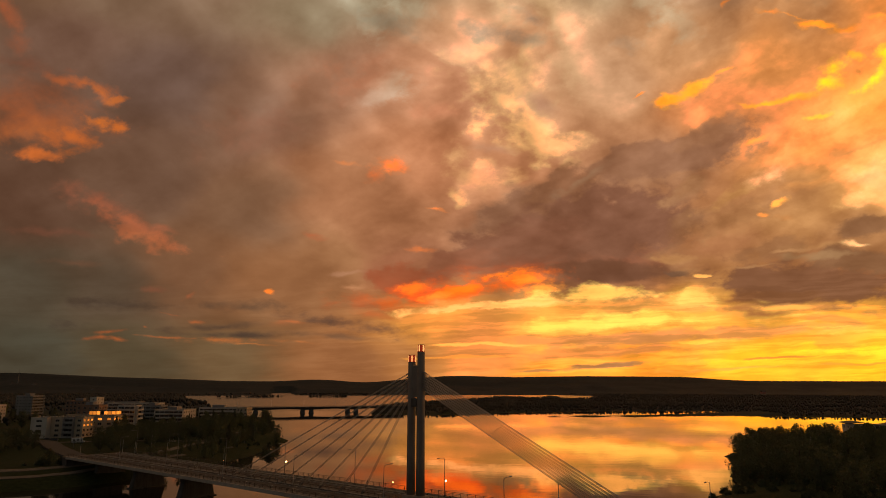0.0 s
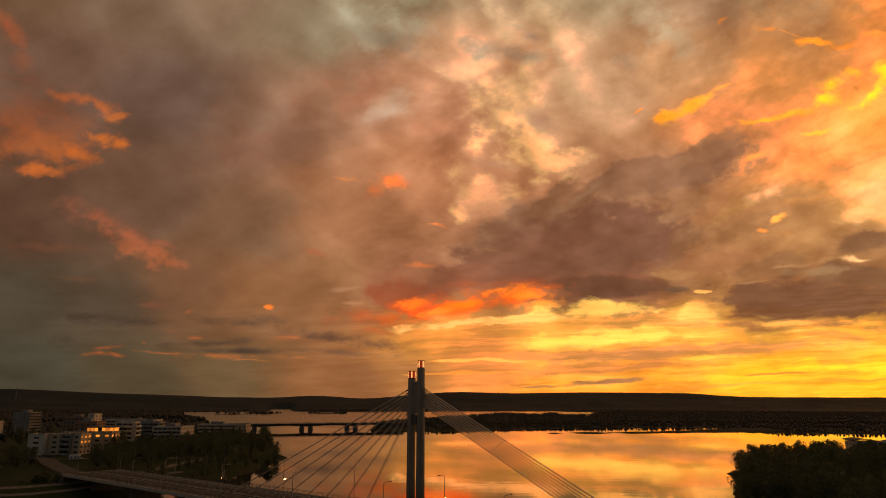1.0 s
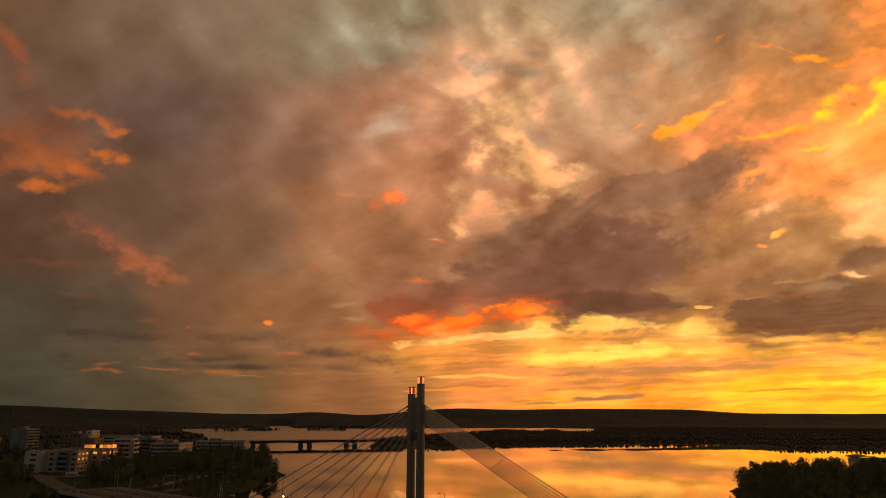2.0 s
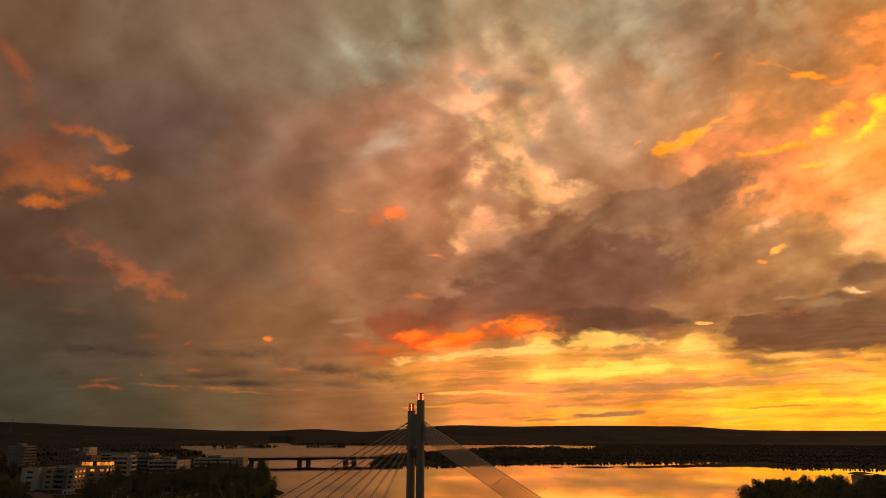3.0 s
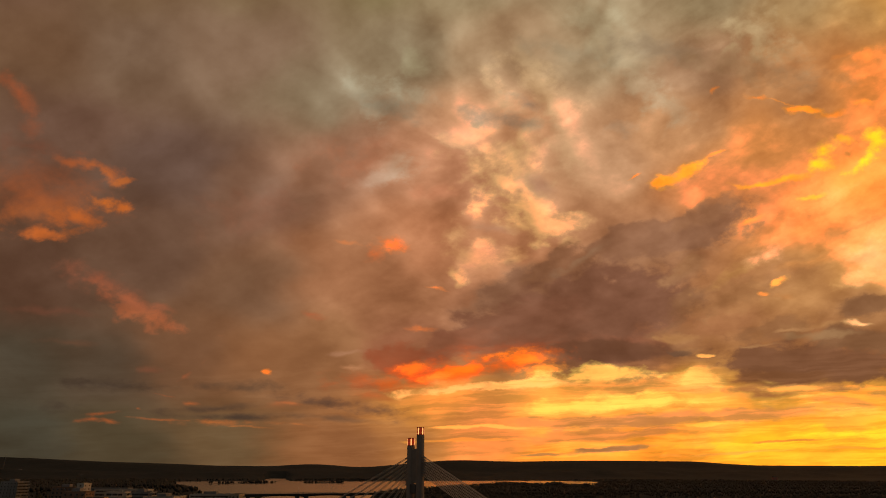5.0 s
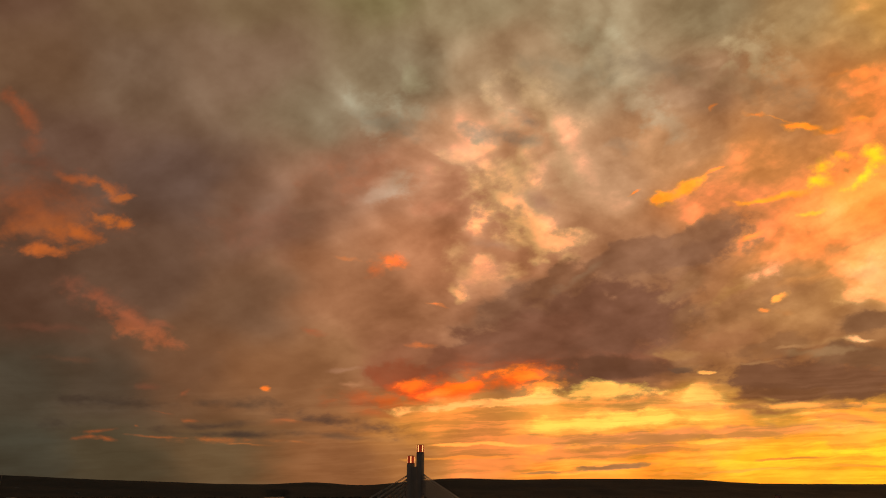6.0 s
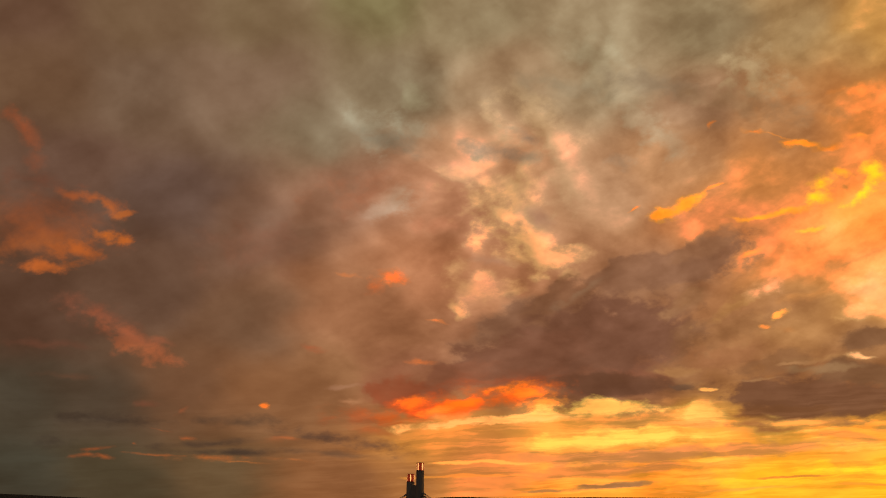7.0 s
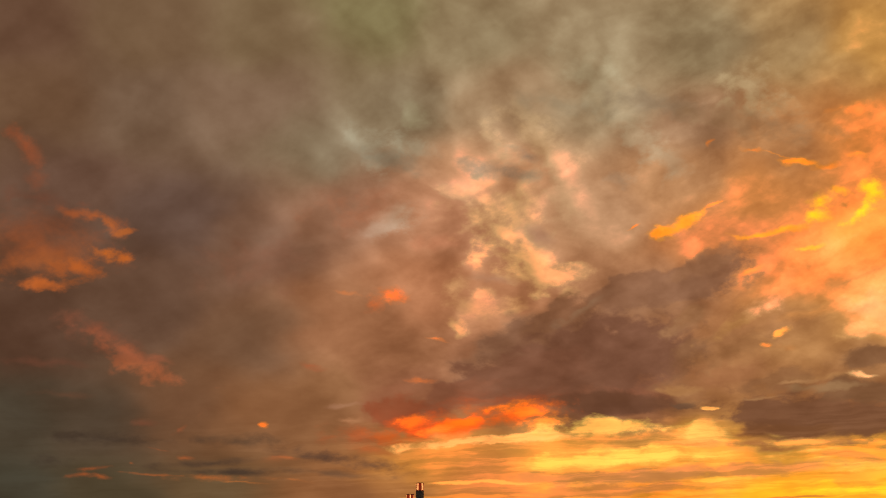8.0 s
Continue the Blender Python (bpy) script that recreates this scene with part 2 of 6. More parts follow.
# grey shreds between them
cloud(0.96, 2.61, 1.12, 0.22, -10, "94785c", 0.80, 0.8, 2.2)
cloud(1.46, 2.91, 0.45, 0.16, -25, "8a7058", 0.70, 0.8, 2.2)
cloud(-0.94, 2.81, 0.90, 0.25, -15, "84745a", 0.70, 0.8, 2.2)
cloud(1.76, 1.41, 0.50, 0.22, -30, "a8785a", 0.70, 0.8, 2.2)
cloud(0.86, 0.66, 0.67, 0.18, -10, "b07c5a", 0.70, 0.8, 2.2)
cloud(2.16, 3.81, 1.23, 0.25, -12, "97805f", 0.70, 0.8, 2.2)
cloud(3.96, 3.81, 1.23, 0.34, -10, "93795a", 0.80, 0.8, 2.2)
cloud(5.56, 3.51, 1.79, 0.34, -8, "a07850", 0.70, 0.8, 2.2)
# rosy patches
cloud(-1.39, 1.86, 1.12, 0.50, 12, "b06c48", 0.6)
cloud(-3.14, 0.91, 1.46, 0.67, 0, "8e5c42", 0.5)
cloud(-0.04, 1.31, 0.67, 0.28, 0, "cc8058", 0.5)
cloud(-0.94, 0.33, 0.38, 0.18, 5, "f87c30", 0.95)
cloud(-1.24, 0.21, 0.25, 0.18, 0, "dc7038", 0.8)
cloud(-1.74, 0.40, 0.34, 0.06, -8, "d47c44", 0.7, 0.9, 1.7)
# long dark bank of cloud over the glow
cloud(4.06, 0.41, 2.13, 0.62, 16, "9c6b46", 0.95, 0.8, 1.5)
cloud(3.06, 0.01, 1.68, 0.62, 25, "9c6b48", 0.9, 0.8, 1.5)
cloud(2.56, -0.79, 2.58, 1.01, 8, "8b583b", 1.0, 0.8, 1.8)
cloud(3.06, -1.34, 1.90, 0.45, 2, "885237", 1.0, 0.7, 1.8)
cloud(0.96, -0.49, 1.34, 0.43, 40, "8f6142", 0.95, 0.8, 1.5)
cloud(1.46, -0.09, 0.78, 0.31, 25, "986946", 0.7, 0.8, 1.5)
cloud(0.66, -1.29, 1.57, 0.50, 10, "915d40", 0.9, 0.8, 1.5)
cloud(-0.64, -1.59, 0.95, 0.38, 12, "965939", 0.95, 0.8, 1.5)
cloud(-0.94, -1.34, 0.67, 0.22, 20, "9f6342", 0.7, 0.8, 1.5)
cloud(5.06, -0.29, 1.90, 0.67, 12, "ae7144", 0.8, 0.8, 1.5)
cloud(4.76, -0.99, 1.46, 0.50, 5, "a1673e", 0.85, 0.8, 1.5)
cloud(6.36, -1.69, 2.46, 0.54, -4, "965f39", 1.0, 0.8, 2.2)
cloud(7.46, -1.49, 1.34, 0.50, -3, "8d5733", 0.95, 0.8, 1.5)
cloud(7.46, -0.74, 1.01, 0.29, 10, "8f5d37", 0.9, 0.8, 1.5)
cloud(6.16, -1.19, 1.34, 0.25, 8, "99633b", 0.8, 0.8, 1.5)
cloud(5.46, -1.99, 1.90, 0.18, 2, "9c5d33", 0.8, 0.8, 1.5)
cloud(6.76, -2.14, 0.78, 0.16, 0, "b66d37", 0.8, 0.8, 1.5)
cloud(3.96, -1.59, 0.56, 0.11, 2, "915d33", 0.7, 0.8, 1.5)
cloud(4.46, -0.29, 0.78, 0.34, 30, "bd804c", 0.7, 1.2)
cloud(5.16, -0.79, 0.67, 0.18, 20, "bf844e", 0.6, 1.2)
cloud(3.96, -1.19, 0.78, 0.18, 15, "b27749", 0.6, 1.2)
cloud(6.16, -0.59, 0.90, 0.25, 10, "bd824a", 0.65, 1.2)
cloud(4.21, -1.51, 0.67, 0.11, 0, "ce8e4e", 0.6)
cloud(4.66, -1.79, 0.50, 0.12, -10, "efa14e", 0.75)
cloud(2.16, -0.29, 0.78, 0.27, 30, "9b6b4a", 0.5, 1.2)
cloud(6.66, -1.07, 1.12, 0.10, 4, "bd864e", 0.6)
cloud(5.46, 0.01, 0.78, 0.22, 25, "ce8e50", 0.65, 1.2)
cloud(3.36, -0.49, 0.67, 0.29, 20, "9b6747", 0.5, 1.2)
cloud(1.76, -1.19, 0.90, 0.27, 8, "915b3f", 0.5, 1.2)
cloud(7.16, -1.34, 1.01, 0.13, -4, "a46f45", 0.5)
cloud(2.66, -1.04, 2.24, 0.69, 8, "805239", 0.6, 0.9, 1.8)
cloud(4.06, 0.46, 1.85, 0.40, 16, "845b3e", 0.6, 1.0, 2.0)
cloud(0.96, -0.49, 1.06, 0.29, 40, "845d43", 0.55, 1.0, 2.0)
cloud(3.01, -1.57, 1.18, 0.17, 2, "764833", 0.8, 0.6, 1.3)
cloud(6.46, -1.74, 1.90, 0.29, -4, "825437", 0.55, 0.9, 1.8)
# the heavy body of the bank: crisp towards the light, with a flat base
cloud(4.05, 0.55, 1.75, 0.44, 14, "8c5e40", 0.85, 0.3, 1.6)
cloud(4.65, 0.95, 0.85, 0.24, 22, "976643", 0.75, 0.3, 1.6)
cloud(1.30, -0.55, 1.05, 0.46, 42, "84583c", 0.9, 0.3, 1.6)
cloud(2.05, -0.15, 0.80, 0.55, 30, "895b3c", 0.85, 0.3, 1.6)
cloud(2.85, -0.70, 2.05, 0.78, 8, "7a4e36", 0.92, 0.3, 1.5)
cloud(1.25, -1.05, 1.50, 0.48, 12, "7f5037", 0.9, 0.3, 1.5)
cloud(0.15, -1.40, 0.95, 0.30, 16, "8a5438", 0.85, 0.35, 1.6)
cloud(-0.75, -1.62, 0.62, 0.26, 10, "964d2d", 0.8, 0.4, 1.6)
cloud(2.95, -1.50, 1.65, 0.24, 0, "6b432c", 0.9, 0.35, 1.0)
cloud(4.90, -0.55, 1.15, 0.40, 16, "96663c", 0.45, 0.4, 2.0)
cloud(6.55, -1.72, 1.95, 0.42, -4, "7a4e32", 0.9, 0.3, 1.6)
cloud(7.35, -1.30, 1.00, 0.26, -4, "7c5334", 0.85, 0.35, 1.6)
cloud(7.55, -0.72, 0.80, 0.22, 8, "845938", 0.8, 0.35, 1.6)
cloud(5.75, -1.15, 0.90, 0.22, 14, "8a5d3a", 0.5, 0.4, 1.8)
cloud(5.95, -1.95, 1.05, 0.16, 2, "7f502f", 0.85, 0.35, 1.4)
# light breaking through it
cloud(4.35, -0.05, 0.70, 0.22, 35, "a67449", 0.7, 0.6, 2.4)
cloud(3.95, -1.20, 0.75, 0.16, 14, "98683f", 0.3, 0.7, 2.4)
cloud(5.20, -0.15, 0.65, 0.16, 28, "bd8449", 0.7, 0.6, 2.6)
cloud(2.35, 0.05, 0.70, 0.10, 28, "97704f", 0.55, 0.7, 2.4)
cloud(4.15, -1.28, 0.50, 0.10, 4, "b88049", 0.7, 0.6, 2.4)
cloud(4.10, -1.52, 0.42, 0.07, -6, "6a4a34", 0.8, 0.5, 1.8)
cloud(6.75, -1.22, 0.85, 0.08, 3, "a0764c", 0.7, 0.6, 1.8)
# the glow that climbs from the fire into the bank
cloud(0.75, -1.62, 1.75, 0.40, 8, "a14e2a", 0.85, 1.2, 1.3)
cloud(-0.45, -1.85, 0.95, 0.36, 6, "b5502a", 0.85, 1.2, 1.3)
cloud(-1.45, -2.10, 0.80, 0.34, -4, "a8542f", 0.75, 1.2, 1.8)
cloud(-0.35, -2.00, 0.62, 0.22, 14, "e2601e", 0.9, 1.0, 2.0)
cloud(0.95, -1.72, 1.25, 0.22, 8, "ee6a1c", 0.9, 1.0, 1.6)
# fire along its lower edge
cloud(1.16, -1.67, 1.29, 0.27, 3, "f56a1a", 0.95, 0.8, 2.0)
cloud(0.36, -1.89, 0.90, 0.22, 14, "f2641a", 0.95, 0.8, 2.0)
cloud(-0.49, -1.89, 0.54, 0.27, 12, "f06020", 0.95, 0.8, 2.0)
cloud(-0.94, -2.09, 0.56, 0.16, -12, "dc6220", 0.8)
cloud(-1.59, -2.04, 0.73, 0.20, -5, "bc5c2c", 0.7)
cloud(-1.24, -2.29, 0.62, 0.11, -10, "cc6a34", 0.7, 0.9, 1.7)
cloud(1.06, -1.61, 0.67, 0.16, 4, "ff8a20", 0.95, 0.8, 3.2)
cloud(1.56, -1.65, 0.56, 0.13, 0, "ff8c26", 0.9, 0.8, 3.2)
cloud(0.46, -1.81, 0.50, 0.11, 12, "ff7c18", 0.9, 0.8, 3.2)
cloud(-0.49, -1.81, 0.29, 0.15, 10, "ff7e22", 0.95, 0.8, 3.0)
cloud(-0.14, -1.99, 0.34, 0.08, 10, "ff8a2c", 0.9, 0.8, 3.0)
cloud(1.81, -1.81, 0.56, 0.17, 5, "ff9a38", 0.9, 0.8, 3.0)
cloud(0.96, -1.44, 1.34, 0.07, 5, "a85430", 0.6, 0.9, 1.7)
# bright gap and yellow bands over the horizon
cloud(0.36, -2.17, 1.46, 0.12, 5, "ffc166", 1.0, 0.55, 2.2)
cloud(1.56, -2.09, 1.23, 0.13, 4, "ffc363", 0.9, 0.55, 2.2)
cloud(2.76, -1.89, 1.23, 0.22, 2, "ffca5d", 0.95, 0.55, 2.2)
cloud(3.06, -2.09, 1.23, 0.13, 2, "f8a648", 0.7)
cloud(4.51, -1.99, 0.62, 0.22, -4, "ffcd60", 0.95, 0.55, 2.2)
cloud(2.16, -2.49, 1.23, 0.15, 6, "ffd253", 1.0, 0.7)
cloud(3.46, -2.39, 1.57, 0.22, 1, "ffd355", 1.0, 0.55, 2.2)
cloud(4.36, -2.19, 0.78, 0.08, 0, "f0a04c", 0.7, 0.5, 1.6)
cloud(3.96, -1.76, 0.56, 0.15, 8, "e0904c", 0.7)
cloud(4.68, -1.57, 0.20, 0.04, 0, "ffbc5d", 0.9, 0.5, 1.6)
cloud(6.86, -2.54, 1.46, 0.16, -2, "ffd254", 0.9)
cloud(5.96, -2.19, 1.23, 0.11, 6, "f6b04c", 0.8, 0.5, 1.6)
cloud(6.96, -2.39, 0.90, 0.10, -6, "dc8c40", 0.7, 0.5, 1.6)
cloud(6.16, -3.04, 2.69, 0.20, 3, "ffd02a", 0.95)
cloud(7.46, -2.94, 1.34, 0.16, 2, "ffdc2c", 0.95)
cloud(3.66, -2.71, 2.35, 0.18, 4, "d68a48", 0.95, 0.6, 1.9)
cloud(2.16, -2.75, 1.34, 0.12, 3, "d88a44", 0.9, 0.5, 1.6)
cloud(5.46, -2.62, 1.90, 0.15, 3, "dc9046", 0.9, 0.5, 1.6)
cloud(4.61, -2.77, 0.62, 0.06, 3, "ffcb48", 0.95, 0.5, 1.6)
cloud(2.76, -2.97, 2.13, 0.12, 4, "da8840", 0.9, 0.5, 1.6)
cloud(2.91, -3.22, 0.95, 0.08, 5, "b07444", 0.95, 0.5, 1.6)
cloud(1.76, -3.31, 0.45, 0.04, 0, "c07c40", 0.9, 0.5, 1.6)
cloud(0.76, -2.86, 1.34, 0.04, 0, "ffb24e", 0.9, 0.5, 1.6)
cloud(0.36, -3.09, 1.34, 0.04, 2, "fca440", 0.7, 0.5, 1.6)
cloud(6.06, -3.10, 0.84, 0.03, 3, "e89434", 0.9, 0.5, 1.6)
cloud(7.56, -3.21, 0.90, 0.03, 2, "f0a434", 0.8, 0.5, 1.6)
cloud(4.96, -3.31, 1.34, 0.04, 2, "f0a840", 0.7, 0.5, 1.6)
cloud(5.36, -2.16, 0.50, 0.10, 3, "b06c38", 0.9)
cloud(5.91, -2.27, 0.67, 0.11, -4, "a8683a", 0.9)
cloud(5.56, -2.07, 0.45, 0.08, 8, "ffb850", 0.55, 2.2)
cloud(5.81, -2.03, 0.29, 0.06, -5, "ffc45c", 0.55, 2.2)
cloud(6.56, -2.04, 0.34, 0.07, 10, "ffb44c", 0.55, 2.2)
cloud(7.11, -2.21, 0.50, 0.10, 5, "a86c3c", 0.9)
cloud(7.66, -2.27, 0.45, 0.10, 0, "b87a40", 0.9)
cloud(4.86, -2.29, 0.39, 0.11, 15, "e89446", 0.55, 2.2)
cloud(6.36, -2.31, 0.67, 0.07, 4, "ffcf5a", 0.9)
cloud(2.16, -3.14, 1.57, 0.10, 3, "e08e3e", 0.55, 2.2)
cloud(4.56, -2.59, 0.67, 0.09, 0, "d88a46", 0.7)
# low streaks on the left
cloud(-1.44, -2.49, 1.23, 0.17, -8, "694733", 0.9)
cloud(-2.24, -2.39, 1.01, 0.15, -6, "614331", 0.9)
cloud(-1.94, -2.69, 1.34, 0.09, -4, "6d4e37", 0.7, 0.9, 1.7)
cloud(-3.64, -2.64, 1.23, 0.10, 0, "46352a", 0.9, 0.9, 1.7)
cloud(-4.04, -2.49, 1.12, 0.09, 3, "4a382c", 0.8, 0.9, 1.7)
cloud(-3.54, -2.14, 0.90, 0.16, 0, "513c2c", 0.7)
cloud(-5.84, -2.09, 1.46, 0.16, -4, "3d2e24", 0.7)
cloud(-6.74, -2.49, 0.67, 0.13, 0, "3a2d24", 0.6)
cloud(-3.94, -2.75, 0.84, 0.08, -1, "de732b", 0.90, 1.5, 3.0)
cloud(-4.94, -2.70, 0.67, 0.03, -2, "bd632d", 0.81, 1.5, 3.0)
cloud(-3.54, -2.81, 0.67, 0.03, -3, "d97a34", 0.81, 1.5, 3.0)
cloud(-2.64, -2.77, 0.50, 0.05, -6, "da7837", 0.81, 1.5, 3.0)
cloud(-2.89, -2.41, 0.50, 0.10, 8, "b46537", 0.63, 1.5, 3.0)
cloud(-2.69, -2.41, 0.25, 0.05, -8, "e37538", 0.85, 1.5, 3.0)
cloud(-5.94, -2.59, 0.38, 0.05, 5, "bd5a25", 0.85, 1.5, 3.0)
cloud(-6.16, -2.70, 0.40, 0.05, 4, "a35227", 0.81, 1.5, 3.0)
cloud(-5.84, -2.73, 0.25, 0.05, -10, "c05e27", 0.81, 1.5, 3.0)
cloud(-5.37, -2.51, 0.09, 0.03, 0, "bd5e27", 0.81, 1.5, 3.0)
cloud(-3.10, -1.88, 0.12, 0.06, -5, "ed7d2c", 1.0, 0.7, 1.4)
cloud(-4.44, -2.40, 0.22, 0.05, -5, "c0612d", 0.85, 1.5, 3.0)
cloud(-4.89, -2.27, 0.25, 0.03, -10, "a3552d", 0.81, 1.5, 3.0)
cloud(-4.54, -1.96, 0.20, 0.07, 25, "935433", 0.9)
cloud(-5.14, -1.84, 0.34, 0.08, -12, "784931", 0.8, 0.9, 1.7)
cloud(-4.24, -1.71, 0.13, 0.04, 35, "935937", 1.1, 2.6)
cloud(-0.44, -1.15, 0.38, 0.06, 0, "e77735", 0.95, 1.2, 2.2)
cloud(-0.14, -0.42, 0.31, 0.04, -12, "e9823f", 0.95, 1.2, 2.2)
cloud(-2.34, -0.83, 0.40, 0.09, -12, "ad613b", 0.9, 0.9, 1.7)
cloud(-1.74, -1.55, 0.45, 0.06, 0, "ab7754", 0.7, 0.9, 1.7)
cloud(-1.64, -1.81, 0.39, 0.06, 0, "be8054", 0.7, 0.9, 1.7)
cloud(-3.94, -1.26, 0.13, 0.03, 0, "9b5d39", 1.1, 2.6)
# lit clouds on the far left
cloud(-7.10, 1.18, 1.75, 0.66, -4, "98532f", 0.95, 0.9, 1.3)
cloud(-7.24, 1.66, 1.68, 0.45, -8, "8a4e30", 0.8, 1.3, 2.0)
cloud(-6.94, 0.96, 1.34, 0.45, 4, "a65a2c", 0.8, 1.2)
cloud(-6.34, 1.79, 0.78, 0.16, -8, "ac5a2e", 0.9)
cloud(-5.99, 1.63, 0.50, 0.18, -35, "c0642c", 0.95)
cloud(-5.59, 1.48, 0.25, 0.07, 10, "b8642e", 0.9, 0.8)
cloud(-6.05, 1.13, 0.55, 0.19, -2, "cc6a26", 1.0, 0.8)
cloud(-5.62, 1.10, 0.20, 0.10, 0, "c46628", 0.9, 0.8)
cloud(-6.50, 0.86, 0.66, 0.22, 4, "bc6028", 0.95)
cloud(-7.04, 0.57, 0.78, 0.13, -5, "c4642a", 0.95)
cloud(-6.54, 0.66, 0.67, 0.13, 15, "a85826", 0.8)
cloud(-5.74, 1.36, 0.45, 0.10, -8, "604634", 0.9, 0.9, 1.7)
cloud(-7.59, 3.06, 0.56, 0.25, -40, "9c5432", 0.95)
cloud(-7.34, 2.46, 0.34, 0.25, 0, "8a5034", 0.8)
cloud(-7.24, 2.11, 0.78, 0.20, -15, "7a4a34", 0.6)
cloud(-6.49, 2.01, 0.25, 0.09, -10, "824c34", 0.7)
cloud(-5.90, -0.36, 1.15, 0.32, -24, "8e5238", 0.9, 1.1)
cloud(-5.49, -0.66, 1.00, 0.22, -27, "a45a38", 0.95, 0.9)
cloud(-5.22, -0.95, 0.75, 0.20, -18, "b2623a", 1.0, 0.9)
cloud(-4.94, -0.74, 0.34, 0.09, -25, "96583a", 0.8, 0.9, 1.7)
cloud(-6.94, -0.79, 1.23, 0.11, -3, "6e4430", 0.7, 0.9, 1.7)
cloud(-6.34, -0.59, 1.34, 0.16, -12, "5c402e", 0.6)
cloud(-6.54, -1.34, 0.78, 0.08, -6, "6a4630", 0.6, 0.9, 1.7)
# gold clouds on the far right
cloud(3.96, 1.49, 0.47, 0.10, 16, "ffa428", 1.0, 0.7, 1.7)
cloud(4.36, 1.66, 0.54, 0.17, 24, "ffae2e", 1.0, 0.9, 3.2)
cloud(4.56, 1.79, 0.29, 0.13, 25, "ffb634", 0.95, 0.9, 3.2)
cloud(4.88, 1.98, 0.27, 0.06, 25, "fc9e38", 0.95, 0.9, 3.2)
cloud(3.81, 1.41, 0.20, 0.08, 30, "ffa028", 0.95, 0.9, 3.2)
cloud(3.44, 1.60, 0.16, 0.03, 15, "f08c30", 0.9, 0.9, 3.2)
cloud(4.84, 3.08, 0.13, 0.04, 25, "e8863a", 0.9, 0.9, 3.2)
cloud(6.21, 2.80, 0.34, 0.11, 0, "ff9a28", 1.0, 0.8, 1.7)
cloud(6.56, 2.78, 0.45, 0.10, -12, "ffa02c", 1.0, 0.8, 1.7)
cloud(6.96, 2.73, 0.31, 0.10, 15, "fa9830", 0.9, 0.8, 1.7)
cloud(5.61, 2.95, 0.29, 0.09, -8, "e88a38", 0.95, 0.9, 1.7)
cloud(6.06, 2.89, 0.45, 0.04, -6, "e88c38", 0.8, 0.9, 1.7)
cloud(6.66, 1.77, 0.45, 0.15, 5, "ffd022", 1.0, 1.0, 2.4)
cloud(6.78, 2.05, 0.38, 0.20, 25, "ffd21e", 1.0, 1.0, 2.4)
cloud(7.51, 1.91, 0.40, 0.18, 40, "ffda24", 1.0, 0.9, 3.2)
cloud(7.76, 2.26, 0.27, 0.39, 15, "ffd826", 1.0, 0.9, 3.2)
cloud(7.21, 2.26, 0.18, 0.10, -20, "f8b030", 0.9, 0.9, 3.2)
cloud(7.21, 2.01, 0.16, 0.13, 0, "c07834", 0.8)
cloud(5.56, 1.44, 0.45, 0.07, 3, "ffb428", 1.0, 0.8, 1.7)
cloud(6.11, 1.53, 0.62, 0.09, 12, "ffac2a", 0.95, 0.8, 1.7)
cloud(6.56, 1.23, 0.34, 0.06, 5, "ffc83a", 0.9, 0.8, 1.7)
cloud(7.46, 2.91, 0.34, 0.09, -5, "fca23a", 0.9, 0.9, 1.7)
cloud(7.56, 3.79, 0.56, 0.25, 8, "f89a44", 0.8)
cloud(7.16, 3.76, 0.34, 0.11, 10, "ee9040", 0.8, 0.9, 1.7)
cloud(5.36, 0.79, 0.45, 0.11, 22, "fc9c3e", 0.9, 0.9, 1.7)
cloud(5.76, 0.21, 0.45, 0.25, 25, "ffb878", 0.8)
cloud(5.86, 0.51, 0.78, 0.18, 28, "f8a65a", 0.7)
cloud(6.76, 1.11, 1.01, 0.18, 25, "ffb45c", 0.7)
cloud(7.16, 0.61, 1.01, 0.11, 18, "d48c48", 0.7, 0.9, 1.7)
cloud(7.56, 0.11, 0.67, 0.45, 15, "ffcc80", 0.9)
cloud(7.16, -0.24, 0.50, 0.18, 10, "ffc070", 0.8)
cloud(6.66, 0.11, 0.90, 0.16, 15, "e89a50", 0.6)
cloud(6.01, -0.29, 0.17, 0.07, 20, "ffae48", 0.95, 0.9, 3.2)
cloud(5.74, -0.51, 0.13, 0.04, 10, "f89a44", 0.8, 0.9, 3.2)
cloud(6.06, -0.59, 0.22, 0.11, 0, "d89050", 0.7)
cloud(7.31, -1.03, 0.31, 0.06, -3, "ffc47c", 0.95, 0.8, 1.7)
cloud(6.16, -1.14, 0.67, 0.04, 5, "bc8654", 0.7, 0.9, 1.7)
cloud(5.46, -1.42, 0.67, 0.04, 6, "b07c4c", 0.7, 0.9, 1.7)
cloud(4.26, -1.34, 0.56, 0.22, 0, "a87446", 0.7)
cloud(4.31, -0.19, 0.56, 0.25, 40, "a87650", 0.6, last=True)
sky = relief(clouds[0])
# the core of the glow is richer still in red light
strong = G.ramp(G.split(sky)[0], 0.6, 1.0, 1.0, 1.7)
sky = G.mix(1.0, sky, G.xyz(strong, G.calc("MULTIPLY_ADD", strong, 0.1, 0.9), 1.05), "MULTIPLY")
# behind and high above: dusk under thin cloud
sky = G.mix(G.ramp(ahead, 0.55, 0.05), sky, rgb("4f4c48"))
